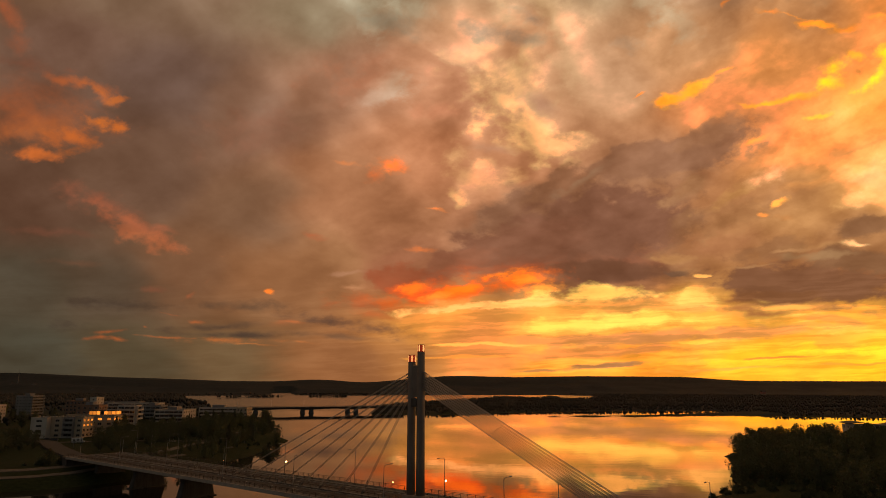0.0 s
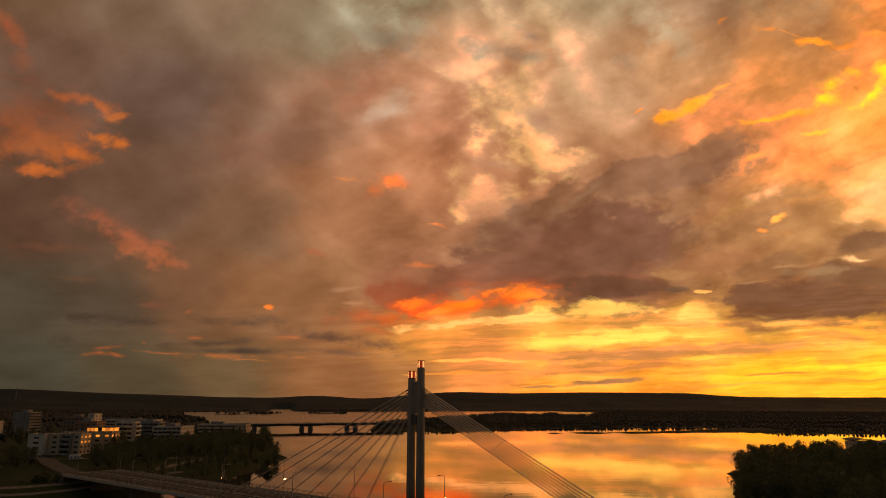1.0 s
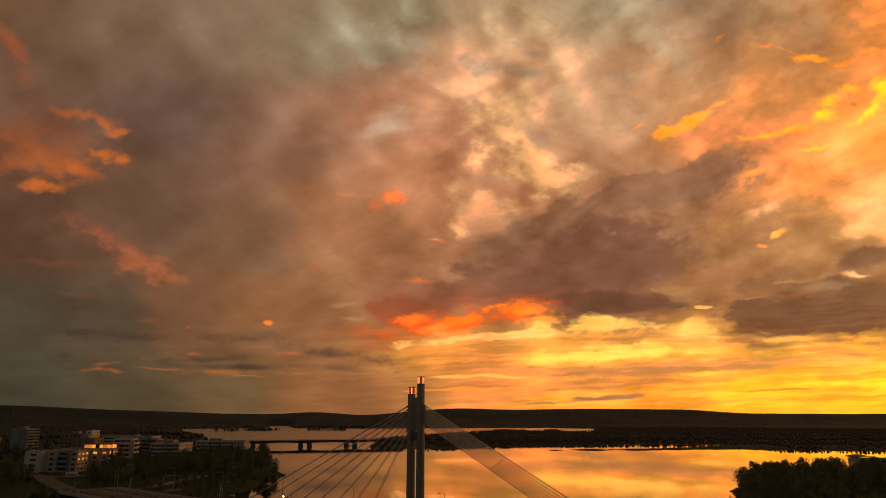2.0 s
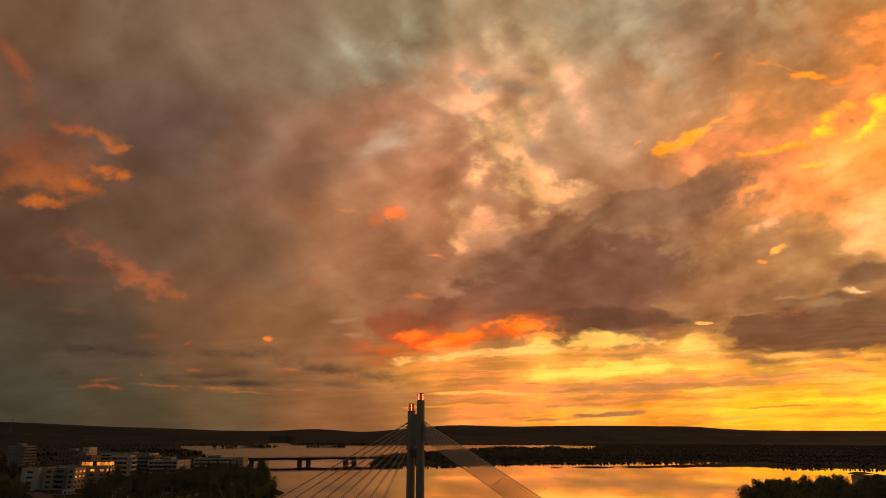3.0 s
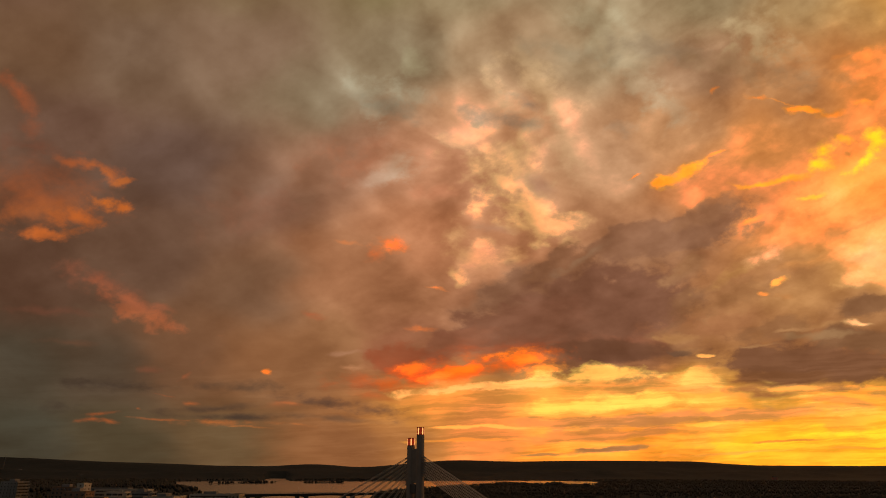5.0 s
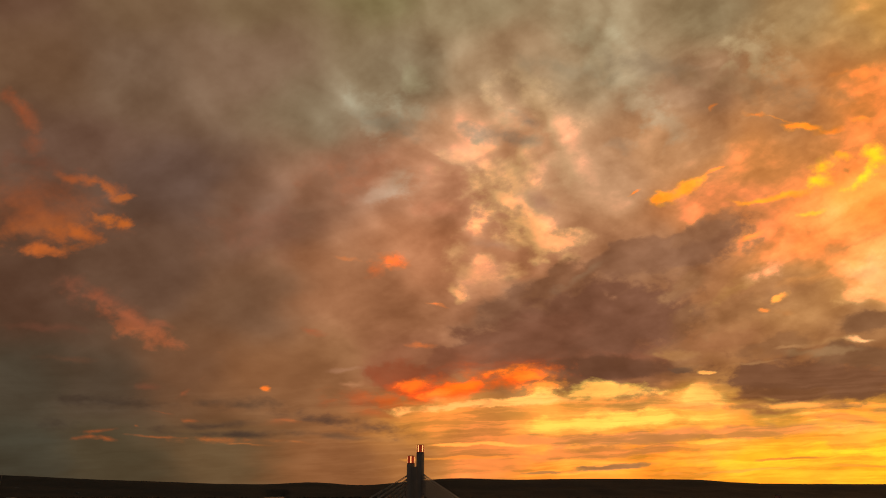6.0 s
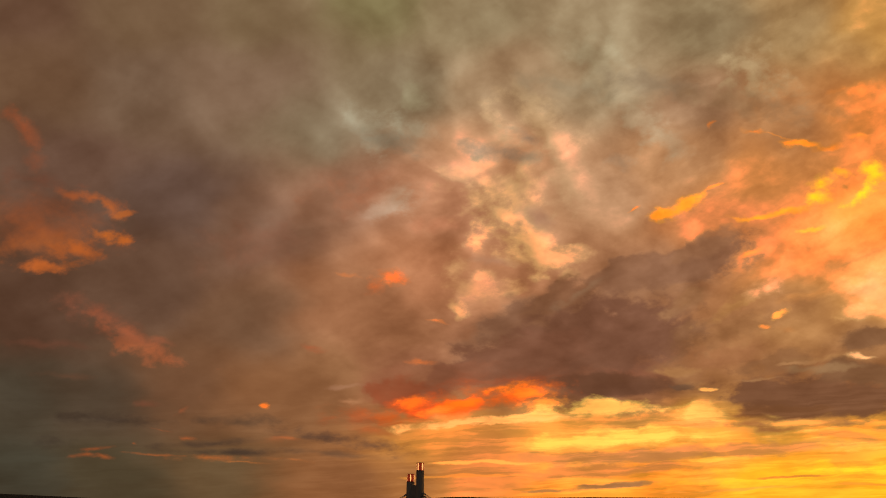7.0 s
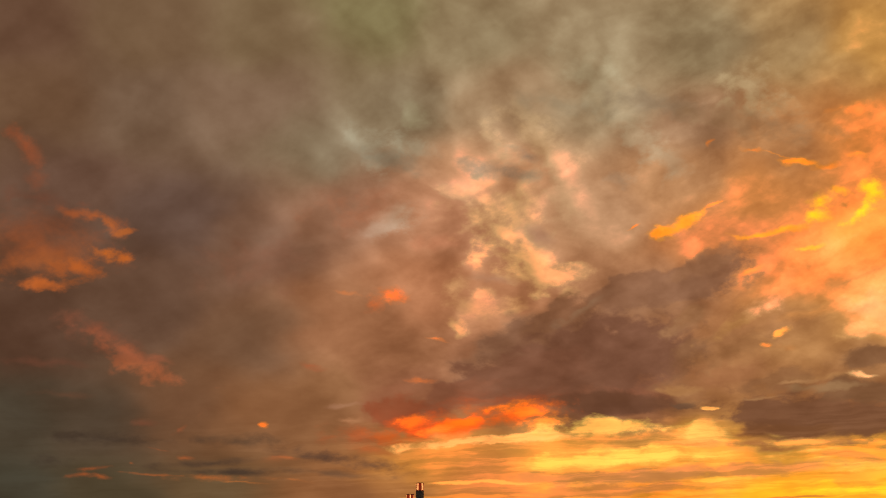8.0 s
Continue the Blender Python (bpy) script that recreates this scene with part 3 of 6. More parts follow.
# the clear air that shows faintly through the cloud
air = wt.nodes.new("ShaderNodeTexSky")
air.sky_type, air.sun_disc = "NISHITA", False
air.sun_elevation, air.sun_rotation = radians(SUN_EL), radians(SUN_AZ)
sky = G.mix(0.0012, sky, air.outputs[0], "ADD")
back = wt.nodes.new("ShaderNodeBackground")
G.put(back.inputs["Color"], sky)
back.inputs["Strength"].default_value = 1.0
wt.links.new(back.outputs[0], wt.nodes.new("ShaderNodeOutputWorld").inputs["Surface"])

sun = new("sun", bpy.data.lights.new("sun", "SUN"))
sun.data.energy, sun.data.angle, sun.data.color = 0.25, radians(10), (1.0, 0.55, 0.22)
_a, _e = radians(SUN_AZ), radians(SUN_EL)
sun.matrix_world = look((0, 0, 300), (-math.sin(_a) * math.cos(_e) * 100, -math.cos(_a) * math.cos(_e) * 100, 300 - math.sin(_e) * 100))

# ---------------------------------------------------------------- materials
def material(name):
    m = bpy.data.materials.new(name)
    m.use_nodes = True
    return m, Graph(m.node_tree), m.node_tree.nodes["Principled BSDF"]


def surface(name, dark, light, scale=1.0, rough=0.8, metal=0.0, bump=0.3, grain=12.0, each=0.0, streaks=0.0, spread=(0.3, 0.7)):
    """A weathered surface: stains at one scale, grain at another, and relief from both. each: how far pieces differ."""
    m, g, b = material(name)
    at = m.node_tree.nodes.new("ShaderNodeTexCoord").outputs["Object"]
    broad = g.noise(at, scale, 5.0, 0.6)
    small = g.noise(at, scale * grain, 3.0, 0.6)
    value = g.calc("ADD", g.calc("MULTIPLY", broad, 0.65), g.calc("MULTIPLY", small, 0.35))
    if streaks:
        run = g.noise(g.vec("MULTIPLY", at, (1, 1, 0.08)), scale * 3, 4.0, 0.6)
        value = g.calc("ADD", g.calc("MULTIPLY", value, 1 - streaks), g.calc("MULTIPLY", run, streaks))
    if each:
        info = m.node_tree.nodes.new("ShaderNodeObjectInfo").outputs["Random"]
        value = g.calc("ADD", value, g.calc("MULTIPLY", g.calc("SUBTRACT", info, 0.5), each))
    g.put(b.inputs["Base Color"], g.mix(g.ramp(value, *spread), (*dark, 1), (*light, 1)))
    g.put(b.inputs["Roughness"], g.ramp(small, 0.2, 0.8, max(rough - 0.1, 0.02), min(rough + 0.1, 1.0)))
    b.inputs["Metallic"].default_value = metal
    if bump:
        n = m.node_tree.nodes.new("ShaderNodeBump")
        n.inputs["Strength"].default_value = bump
        n.inputs["Distance"].default_value = 0.05
        g.put(n.inputs["Height"], value)
        g.put(b.inputs["Normal"], n.outputs[0])
    return m


def lamp_glass(name, colour, strength):
    m, g, b = material(name)
    b.inputs["Base Color"].default_value = (*colour, 1)
    b.inputs["Emission Color"].default_value = (*colour, 1)
    b.inputs["Emission Strength"].default_value = strength
    return m


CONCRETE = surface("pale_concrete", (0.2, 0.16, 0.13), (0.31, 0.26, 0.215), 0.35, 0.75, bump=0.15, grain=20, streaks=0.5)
# darker copy of the concrete, with the shade below the deck in its colour
SHADED_CONCRETE = surface("shaded_concrete", (0.06, 0.056, 0.05), (0.13, 0.12, 0.108), 0.4, 0.8, bump=0.2, grain=15, streaks=0.5)
STEEL = surface("galvanised_steel", (0.2, 0.2, 0.2), (0.34, 0.34, 0.34), 1.5, 0.45, 0.7, 0.05)
# same concrete, lightened to paint in the sky's light on the outer face
SKYLIT_EDGE = surface("skylit_edge_concrete", (0.3, 0.275, 0.24), (0.46, 0.42, 0.37), 0.35, 0.8, bump=0.15, grain=20, streaks=0.4)
CABLE = surface("cable_sheath", (0.5, 0.43, 0.36), (0.66, 0.58, 0.5), 0.5, 0.5, 0.0, 0.03)
DARK_STEEL = surface("dark_steel", (0.03, 0.03, 0.032), (0.07, 0.07, 0.07), 1.5, 0.5, 0.5, 0.05)
ASPHALT = surface("asphalt", (0.022, 0.023, 0.024), (0.044, 0.044, 0.044), 0.25, 0.85, bump=0.2, grain=40)
PAVING = surface("pavement_concrete", (0.1, 0.1, 0.1), (0.17, 0.167, 0.16), 0.4, 0.85, bump=0.2, grain=30)
PAINT = surface("road_paint", (0.5, 0.5, 0.48), (0.7, 0.7, 0.68), 2.0, 0.6, bump=0.05)
GRAVEL = surface("gravel_path", (0.08, 0.072, 0.06), (0.14, 0.128, 0.108), 0.5, 0.9, bump=0.3, grain=40)
BARK = surface("bark", (0.035, 0.027, 0.02), (0.09, 0.07, 0.055), 3.0, 0.9, bump=0.6)
BIRCH = surface("birch_bark", (0.08, 0.075, 0.07), (0.5, 0.48, 0.45), 2.0, 0.8, bump=0.3, spread=(0.42, 0.55))


def leaf_material(name, dark, light):
    m, g, b = material(name)
    info = m.node_tree.nodes.new("ShaderNodeObjectInfo").outputs["Random"]
    isle = m.node_tree.nodes.new("ShaderNodeNewGeometry").outputs["Random Per Island"]
    mixed = g.calc("ADD", g.calc("MULTIPLY", isle, 0.6), g.calc("MULTIPLY", info, 0.4))
    g.put(b.inputs["Base Color"], g.mix(mixed, (*dark, 1), (*light, 1)))
    b.inputs["Roughness"].default_value = 0.65
    glow = m.node_tree.nodes.new("ShaderNodeBsdfTranslucent")
    g.put(glow.inputs["Color"], g.mix(mixed, (*dark, 1), (*light, 1)))
    both = m.node_tree.nodes.new("ShaderNodeAddShader")
    g.put(both.inputs[0], b.outputs[0])
    g.put(both.inputs[1], glow.outputs[0])
    g.put(m.node_tree.nodes["Material Output"].inputs["Surface"], both.outputs[0])
    return m


LEAF = leaf_material("birch_leaves", (0.026, 0.036, 0.015), (0.06, 0.074, 0.032))
LEAF_DARK = leaf_material("willow_leaves", (0.024, 0.034, 0.016), (0.055, 0.068, 0.032))
NEEDLE = leaf_material("spruce_needles", (0.02, 0.028, 0.016), (0.045, 0.052, 0.028))
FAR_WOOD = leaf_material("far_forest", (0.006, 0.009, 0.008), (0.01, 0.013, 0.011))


def ground_material():
    """Grass and soil near by, forest floor and woods far off, the latter with haze put into their colour."""
    m, g, b = material("ground_cover")
    at = m.node_tree.nodes.new("ShaderNodeTexCoord").outputs["Object"]
    broad = g.noise(at, 0.018, 6.0, 0.6)
    small = g.noise(at, 0.6, 5.0, 0.65)
    woods = g.noise(at, 0.05, 8.0, 0.75)
    grass = g.mix(g.ramp(small, 0.3, 0.7), (0.012, 0.022, 0.008, 1), (0.026, 0.04, 0.015, 1))
    grass = g.mix(g.ramp(broad, 0.5, 0.7), grass, (0.034, 0.035, 0.019, 1))
    # forest green shifted to a lighter blue: air haze painted into the base colour
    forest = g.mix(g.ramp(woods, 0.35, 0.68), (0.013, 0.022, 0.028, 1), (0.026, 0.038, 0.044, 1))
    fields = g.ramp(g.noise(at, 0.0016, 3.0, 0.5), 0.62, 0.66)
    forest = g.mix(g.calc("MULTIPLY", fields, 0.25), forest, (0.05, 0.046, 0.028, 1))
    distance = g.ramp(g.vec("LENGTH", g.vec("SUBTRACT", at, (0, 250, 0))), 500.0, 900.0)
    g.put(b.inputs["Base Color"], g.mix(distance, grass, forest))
    b.inputs["Roughness"].default_value = 0.95
    b.inputs["Specular IOR Level"].default_value = 0.1
    n = m.node_tree.nodes.new("ShaderNodeBump")
    n.inputs["Strength"].default_value = 0.6
    n.inputs["Distance"].default_value = 1.5
    g.put(n.inputs["Height"], g.calc("ADD", woods, g.calc("MULTIPLY", small, 0.1)))
    g.put(b.inputs["Normal"], n.outputs[0])
    return m


def water_material():
    """Slow river water: long glassy swells with patches of finer ripple."""
    m, g, b = material("river_water")
    at = m.node_tree.nodes.new("ShaderNodeTexCoord").outputs["Object"]
    b.inputs["Base Color"].default_value = (0.012, 0.012, 0.01, 1)
    b.inputs["IOR"].default_value = 1.6
    b.inputs["Specular IOR Level"].default_value = 0.7
    calm = g.ramp(g.noise(g.vec("MULTIPLY", at, (0.006, 0.016, 0)), 1.0, 3.0, 0.5), 0.42, 0.62)
    upstream = g.ramp(g.split(at)[1], 890.0, 1150.0)
    g.put(b.inputs["Roughness"], g.calc("MULTIPLY_ADD", upstream, 0.16, g.ramp(calm, 0, 1, 0.008, 0.04)))
    swell = g.noise(g.vec("MULTIPLY", at, (0.05, 0.14, 0)), 1.0, 3.0, 0.5)
    ripple = g.noise(g.vec("MULTIPLY", at, (0.5, 1.1, 0)), 1.0, 3.0, 0.6)
    height = g.calc("ADD", g.calc("MULTIPLY", swell, 0.55), g.calc("MULTIPLY", g.calc("MULTIPLY", ripple, 0.05), g.calc("ADD", calm, 0.35)))
    n = m.node_tree.nodes.new("ShaderNodeBump")
    n.inputs["Strength"].default_value = 0.2
    n.inputs["Distance"].default_value = 0.12
    g.put(n.inputs["Height"], height)
    g.put(b.inputs["Normal"], n.outputs[0])
    return m


GROUND, WATER = ground_material(), water_material()

# ---------------------------------------------------------------- building helpers
def mesh_object(name, bm, mat, parent=None, label=""):
    me = bpy.data.meshes.new(name)
    bm.to_mesh(me)
    bm.free()
    if mat:
        me.materials.append(mat)
    ob = new(name, me)
    if parent:
        ob.parent = parent
    if label:
        ob["label"] = label
    return ob


def part(name, bm, mat, parent, label=""):
    return mesh_object(name, bm, mat, parent, label)


def empty(name, m, label, category, group=""):
    ob = new(name)
    ob.matrix_world = m
    return tagged(ob, label, category, group)


def box(bm, x0, x1, y0, y1, z0, z1, bevel=0.0, m=None):
    """A box between two corners, its edges rounded off by bevel."""
    got = bmesh.ops.create_cube(bm, size=1.0)["verts"]
    bmesh.ops.scale(bm, vec=(x1 - x0, y1 - y0, z1 - z0), verts=got)
    bmesh.ops.translate(bm, vec=((x0 + x1) / 2, (y0 + y1) / 2, (z0 + z1) / 2), verts=got)
    if m:
        bmesh.ops.transform(bm, matrix=m, verts=got)
    if bevel:
        edges = {e for v in got for e in v.link_edges}
        bmesh.ops.bevel(bm, geom=list(edges), offset=bevel, segments=1, affect="EDGES")
    return bm


def boxed(*args, **kw):
    return box(bmesh.new(), *args, **kw)


def rod(bm, a, b, r0, r1=None, sides=8):
    """A round bar from a to b."""
    a, b = Vector(a), Vector(b)
    got = bmesh.ops.create_cone(bm, cap_ends=True, segments=sides, radius1=r0, radius2=r0 if r1 is None else r1, depth=(b - a).length)["verts"]
    bmesh.ops.transform(bm, matrix=Matrix.Translation((a + b) / 2) @ (b - a).to_track_quat("Z", "Y").to_matrix().to_4x4(), verts=got)
    return bm


def tube(bm, path, radii, sides=6):
    """A bent, tapering bar through the points of path."""
    for (a, b), (r, s) in zip(zip(path, path[1:]), zip(radii, radii[1:])):
        rod(bm, a, b, r, s, sides)
    return bm


def smooth(ob, angle=40):
    for p in ob.data.polygons:
        p.use_smooth = True
    return ob


# ---------------------------------------------------------------- land and water
def shore(points, x, y):
    """Signed distance in metres from a closed shoreline, positive on land."""
    best = np.full(x.shape, 1e9)
    inside = np.zeros(x.shape, bool)
    for (ax, ay), (bx, by) in zip(points, points[1:] + points[:1]):
        ex, ey = bx - ax, by - ay
        t = np.clip(((x - ax) * ex + (y - ay) * ey) / (ex * ex + ey * ey), 0, 1)
        best = np.minimum(best, np.hypot(x - ax - t * ex, y - ay - t * ey))
        if ay != by:
            inside ^= ((ay > y) != (by > y)) & (x < (bx - ax) * (y - ay) / (by - ay) + ax)
    return np.where(inside, best, -best)


LEFT_BANK = [(-168, 663), (-122, 500), (-106, 474), (-118, 430), (-108, 396), (-112, 345), (-115, 322), (-127, 288), (-135, 272),
             (-149, 256), (-170, 247), (-222, 234), (-420, 190), (-5200, -200), (-5200, 2600), (-960, 2450), (-610, 1560), (-440, 1250), (-330, 950), (-215, 740)]
RIGHT_BANK = [(84, 226), (114, 262), (129, 300), (158, 372), (200, 430), (330, 500), (480, 530), (760, 560), (5200, 600),
              (5200, -900), (40, -900), (48, 20), (68, 150)]
WOODED_ISLAND = [(-96, 892), (-20, 876), (50, 905), (105, 962), (250, 1012), (400, 1012), (425, 975), (330, 905), (240, 858), (122, 842), (140, 826),
                 (260, 836), (372, 868), (540, 804), (640, 752), (760, 705), (1000, 680), (5200, 900), (5200, 3000), (520, 2300), (400, 1830), (330, 1790), (250, 1900), (90, 1800),
                 (-60, 1450), (-120, 1180)]
FAR_SHORE = [(-5200, 2250), (-1500, 2300), (-900, 2480), (-690, 2560), (-900, 3500), (-800, 3500), (-585, 2600), (-300, 2520), (60, 2640), (420, 2640), (620, 2320), (5200, 2600), (5200, 5200), (-5200, 5200)]
ISLETS = [[(140, 1900), (240, 1890), (250, 2120), (150, 2100)], [(300, 1900), (350, 1900), (370, 2200), (310, 2180)], [(-625, 2080), (-550, 2070), (-540, 2220), (-640, 2240)], [(-440, 2150), (-310, 2130), (-320, 2240), (-450, 2250)],
          [(-700, 2020), (-612, 2030), (-620, 2075), (-700, 2075)], [(-101, 366), (-92, 366), (-90, 376), (-99, 378)]]


def wobble(x, y, size, seed):
    """Smooth uneven waves for shorelines and slopes, about -1 to 1."""
    total = np.zeros(x.shape)
    rng = np.random.RandomState(seed)
    for k in range(5):
        a, ph, f = rng.rand() * 6.3, rng.rand() * 6.3, 2 ** (k * 0.7) / size
        total += np.sin((x * math.cos(a) + y * math.sin(a)) * f * 6.28 + ph) / (1 + 0.6 * k)
    return total / 2.2


# the long ridge behind the town and the river: its height along x
RIDGE_X = [-5200, -2820, -2460, -2100, -1740, -1380, -1236, -1060, -823, -518, -302, 21, 417, 956, 1495, 1927, 2818, 5200]
RIDGE_Z = [135, 128, 104, 88, 78, 62, 66, 58, 80, 52, 66, 100, 88, 95, 88, 66, 62, 60]


def height(x, y):
    """The lie of the land: river bed, banks, islands and the hills behind."""
    edge = wobble(x, y, 60, 3) * np.clip(np.hypot(x, y) / 160, 0.6, 8)
    z = np.full(x.shape, -3.0)
    for points, top, run in [(LEFT_BANK, 6.0, 14.0), (RIGHT_BANK, 6.0, 14.0), (WOODED_ISLAND, 2.5, 20.0), (FAR_SHORE, 4.0, 30.0)] + [(p, 1.5, 12.0) for p in ISLETS]:
        d = shore(points, x, y) + edge
        z = np.maximum(z, np.where(d > 0, top * (1 - np.exp(-d / run)) + 0.1, np.maximum(d * 0.25, -3.0)))
    far = np.clip((np.hypot(x, y) - 2300) / 900, 0, 1)
    lie = sum(np.interp(x + k * 60, RIDGE_X, RIDGE_Z) for k in (-2, -1, 0, 1, 2)) / 5
    hill = (lie - 4) * np.exp(-((y - 4150 - wobble(x, y, 1500, 4) * 150) / np.where(y > 4150, 2500, 620)) ** 2) + 14 * np.exp(-((y - 3150) / 300) ** 2) * (1 + wobble(x, y, 700, 6))
    return z + np.where(z > 0, far * hill + far * wobble(x, y, 500, 8) * 1.0, 0)


def ground_height(x, y):
    return float(height(np.array([float(x)]), np.array([float(y)]))[0])


def build_ground():
    """One sheet of land, finer close to the river and coarser towards the horizon."""
    turns = np.radians(np.concatenate([np.arange(-46, 46, 0.25), np.arange(46, 314, 3.0)]))
    reach = 25 * 1.0225 ** np.arange(238)
    a, r = np.meshgrid(turns, reach)
    x, y = r * np.sin(a), r * np.cos(a)
    z = height(x, y)
    n, k = a.shape[1], a.shape[0]
    i = np.arange((k - 1) * n)
    j = np.where(i % n == n - 1, i - n + 1, i + 1)
    faces = np.stack([i, j, j + n, i + n], 1)
    verts = np.stack([x.ravel(), y.ravel(), z.ravel()], 1).tolist() + [(0, 0, -3.0)]
    caps = [[q, k * n, (q + 1) % n] for q in range(n)]
    me = bpy.data.meshes.new("ground")
    me.from_pydata(verts, [], [f[::-1] for f in faces.tolist()] + caps)
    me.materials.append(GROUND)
    ob = new("ground", me)
    for p in me.polygons:
        p.use_smooth = True
    return tagged(ob, "dark grassy river banks, wooded islands and forested hills", "ground", kind="structure")


build_ground()
bm = bmesh.new()
bmesh.ops.create_grid(bm, x_segments=2, y_segments=2, size=4950)
tagged(mesh_object("water", bm, WATER), "calm wide river mirroring the orange sunset sky", "water", kind="structure")

# ---------------------------------------------------------------- cable-stayed bridge
TOWER = (-7.1, 173.8)
ALONG, ACROSS = (0.771, -0.637), (0.637, 0.771)
BRIDGE = Matrix(((ALONG[0], ACROSS[0], 0, TOWER[0]), (ALONG[1], ACROSS[1], 0, TOWER[1]), (0, 0, 1, 0), (0, 0, 0, 1)))
DECK_Z = 9.0
DECK_FROM, DECK_TO = -187.0, 190.0


def deck_z(s):
    """The road's height: level at the pylon, falling gently to the far abutment."""
    return DECK_Z + 0.1 - 0.3 * (max(0.0, -s - 30) / 160) ** 1.5


def strip(bm, s0, s1, step, profile):
    """Draws a cross-section (offset, height above the road) along the deck."""
    rows = []
    n = max(1, round((s1 - s0) / step))
    for i in range(n + 1):
        s = s0 + (s1 - s0) * i / n
        rows.append([bm.verts.new((s, o, deck_z(s) + z)) for o, z in profile])
    for a, b in zip(rows, rows[1:]):
        for k in range(len(profile)):
            q = (k + 1) % len(profile)
            bm.faces.new((a[k], a[q], b[q], b[k]))
    bm.faces.new(rows[0][::-1])
    bm.faces.new(rows[-1])
    bmesh.ops.recalc_face_normals(bm, faces=bm.faces)
    return bm


def slab(o0, o1, z0, z1, s0=DECK_FROM, s1=DECK_TO):
    return strip(bmesh.new(), s0, s1, 6, [(o0, z0), (o1, z0), (o1, z1), (o0, z1)])


bridge = empty("bridge", BRIDGE, "cable-stayed road bridge of pale concrete over the river", "bridge")
part("girder", strip(bmesh.new(), DECK_FROM, DECK_TO, 5, [(-11.9, -0.1), (-11.9, -0.5), (-8.5, -0.9), (-6.0, -2.2), (6.0, -2.2), (8.5, -0.9), (11.9, -0.5), (11.9, -0.1)]), SHADED_CONCRETE, bridge, "grey concrete box girder")
part("roadway", slab(-9.0, 9.0, -0.096, 0.0), ASPHALT, bridge, "dark worn asphalt roadway")
for o in (-1, 1):
    part("footway", slab(min(9.0 * o, 11.6 * o), max(9.0 * o, 11.6 * o), -0.094, 0.15), PAVING, bridge, "grey concrete footway")
    part("edge_beam", slab(min(11.6 * o, 12.1 * o), max(11.6 * o, 12.1 * o), -0.75, 0.32), SKYLIT_EDGE, bridge, "concrete edge beam coloured as if skylit")
    part("kerb", slab(min(8.75 * o, 8.997 * o), max(8.75 * o, 8.997 * o), 0.003, 0.17), PAVING, bridge)
part("median", slab(-1.3, 1.3, 0.003, 0.28), PAVING, bridge, "raised concrete median")
for o in (-8.4, -1.75, 1.75, 8.4):
    part("edge_line", slab(o - 0.07, o + 0.07, 0.003, 0.008), PAINT, bridge, "white painted line")
dash = boxed(-1.5, 1.5, -0.06, 0.06, 0.0, 0.005)
dash_mesh = bpy.data.meshes.new("lane_dash")
dash.to_mesh(dash_mesh)
dash_mesh.materials.append(PAINT)
for o in (-5.1, 5.1):
    for k in range(26):
        s = -186 + k * 12
        ob = new("lane_dash", dash_mesh)
        ob.parent, ob.location = bridge, (s, o, deck_z(s) + 0.003)


def post_mesh(name, h, w):
    bm = boxed(-w, w, -w * 0.6, w * 0.6, 0, h, bevel=0.01)
    me = bpy.data.meshes.new(name)
    bm.to_mesh(me)
    bm.free()
    me.materials.append(DARK_STEEL)
    return me


def railing(o, foot, rails, gap, post, s0, s1, label):
    """A steel railing along the deck: rails drawn through, one post every gap metres."""
    top = max(z for z, r in rails)
    ob = part("railing", slab(o - 0.045, o + 0.045, foot + top - 0.05, foot + top + 0.03, s0, s1), DARK_STEEL, bridge, label)
    for z, r in rails:
        if z < top:
            part("rail", slab(o - r, o + r, foot + z - r, foot + z + r, s0, s1), DARK_STEEL, ob)
    for k in range(int((s1 - s0) / gap)):
        p = new("post", post)
        s = s0 + (k + 0.5) * gap
        p.parent, p.location = ob, (s, o, deck_z(s) + foot)


tall_post, low_post = post_mesh("tall_post", 1.2, 0.07), post_mesh("low_post", 0.75, 0.08)
for o in (-11.85, 11.85):
    railing(o, 0.32, [(1.2, 0.05), (0.85, 0.025), (0.5, 0.025), (0.15, 0.025)], 2.5, tall_post, -186, 120, "dark steel outer railing")
for o in (-9.3, 9.3):
    railing(o, 0.15, [(0.75, 0.06), (0.4, 0.04)], 4.0, low_post, -186, 120, "dark steel road guard rail")
for o in (-1.15, 1.15):
    railing(o, 0.28, [(0.75, 0.06), (0.4, 0.04)], 4.0, low_post, -186, 120, "dark steel median guard rail")

# pylon: two shafts joined by a web above, with lanterns on top
def outline(w, d, r):
    pts = []
    for cx, cy, a0 in ((w - r, d - r, 0), (-w + r, d - r, 90), (-w + r, -d + r, 180), (w - r, -d + r, 270)):
        for k in range(5):
            a = radians(a0 + k * 22.5)
            pts.append((cx + r * math.cos(a), cy + r * math.sin(a)))
    return pts


def column(bm, s, levels, o=0.0, corner=0.7):
    """A shaft with rounded corners; levels: height, half length, half width."""
    rows = []
    for z, w, d in levels:
        rows.append([bm.verts.new((s + x, o + y, z)) for x, y in outline(w, d, min(w, d) * corner)])
    for a, b in zip(rows, rows[1:]):
        for i in range(len(a)):
            bm.faces.new((a[i], a[(i + 1) % len(a)], b[(i + 1) % len(a)], b[i]))
    bm.faces.new(rows[0][::-1])
    bm.faces.new(rows[-1])
    return bm


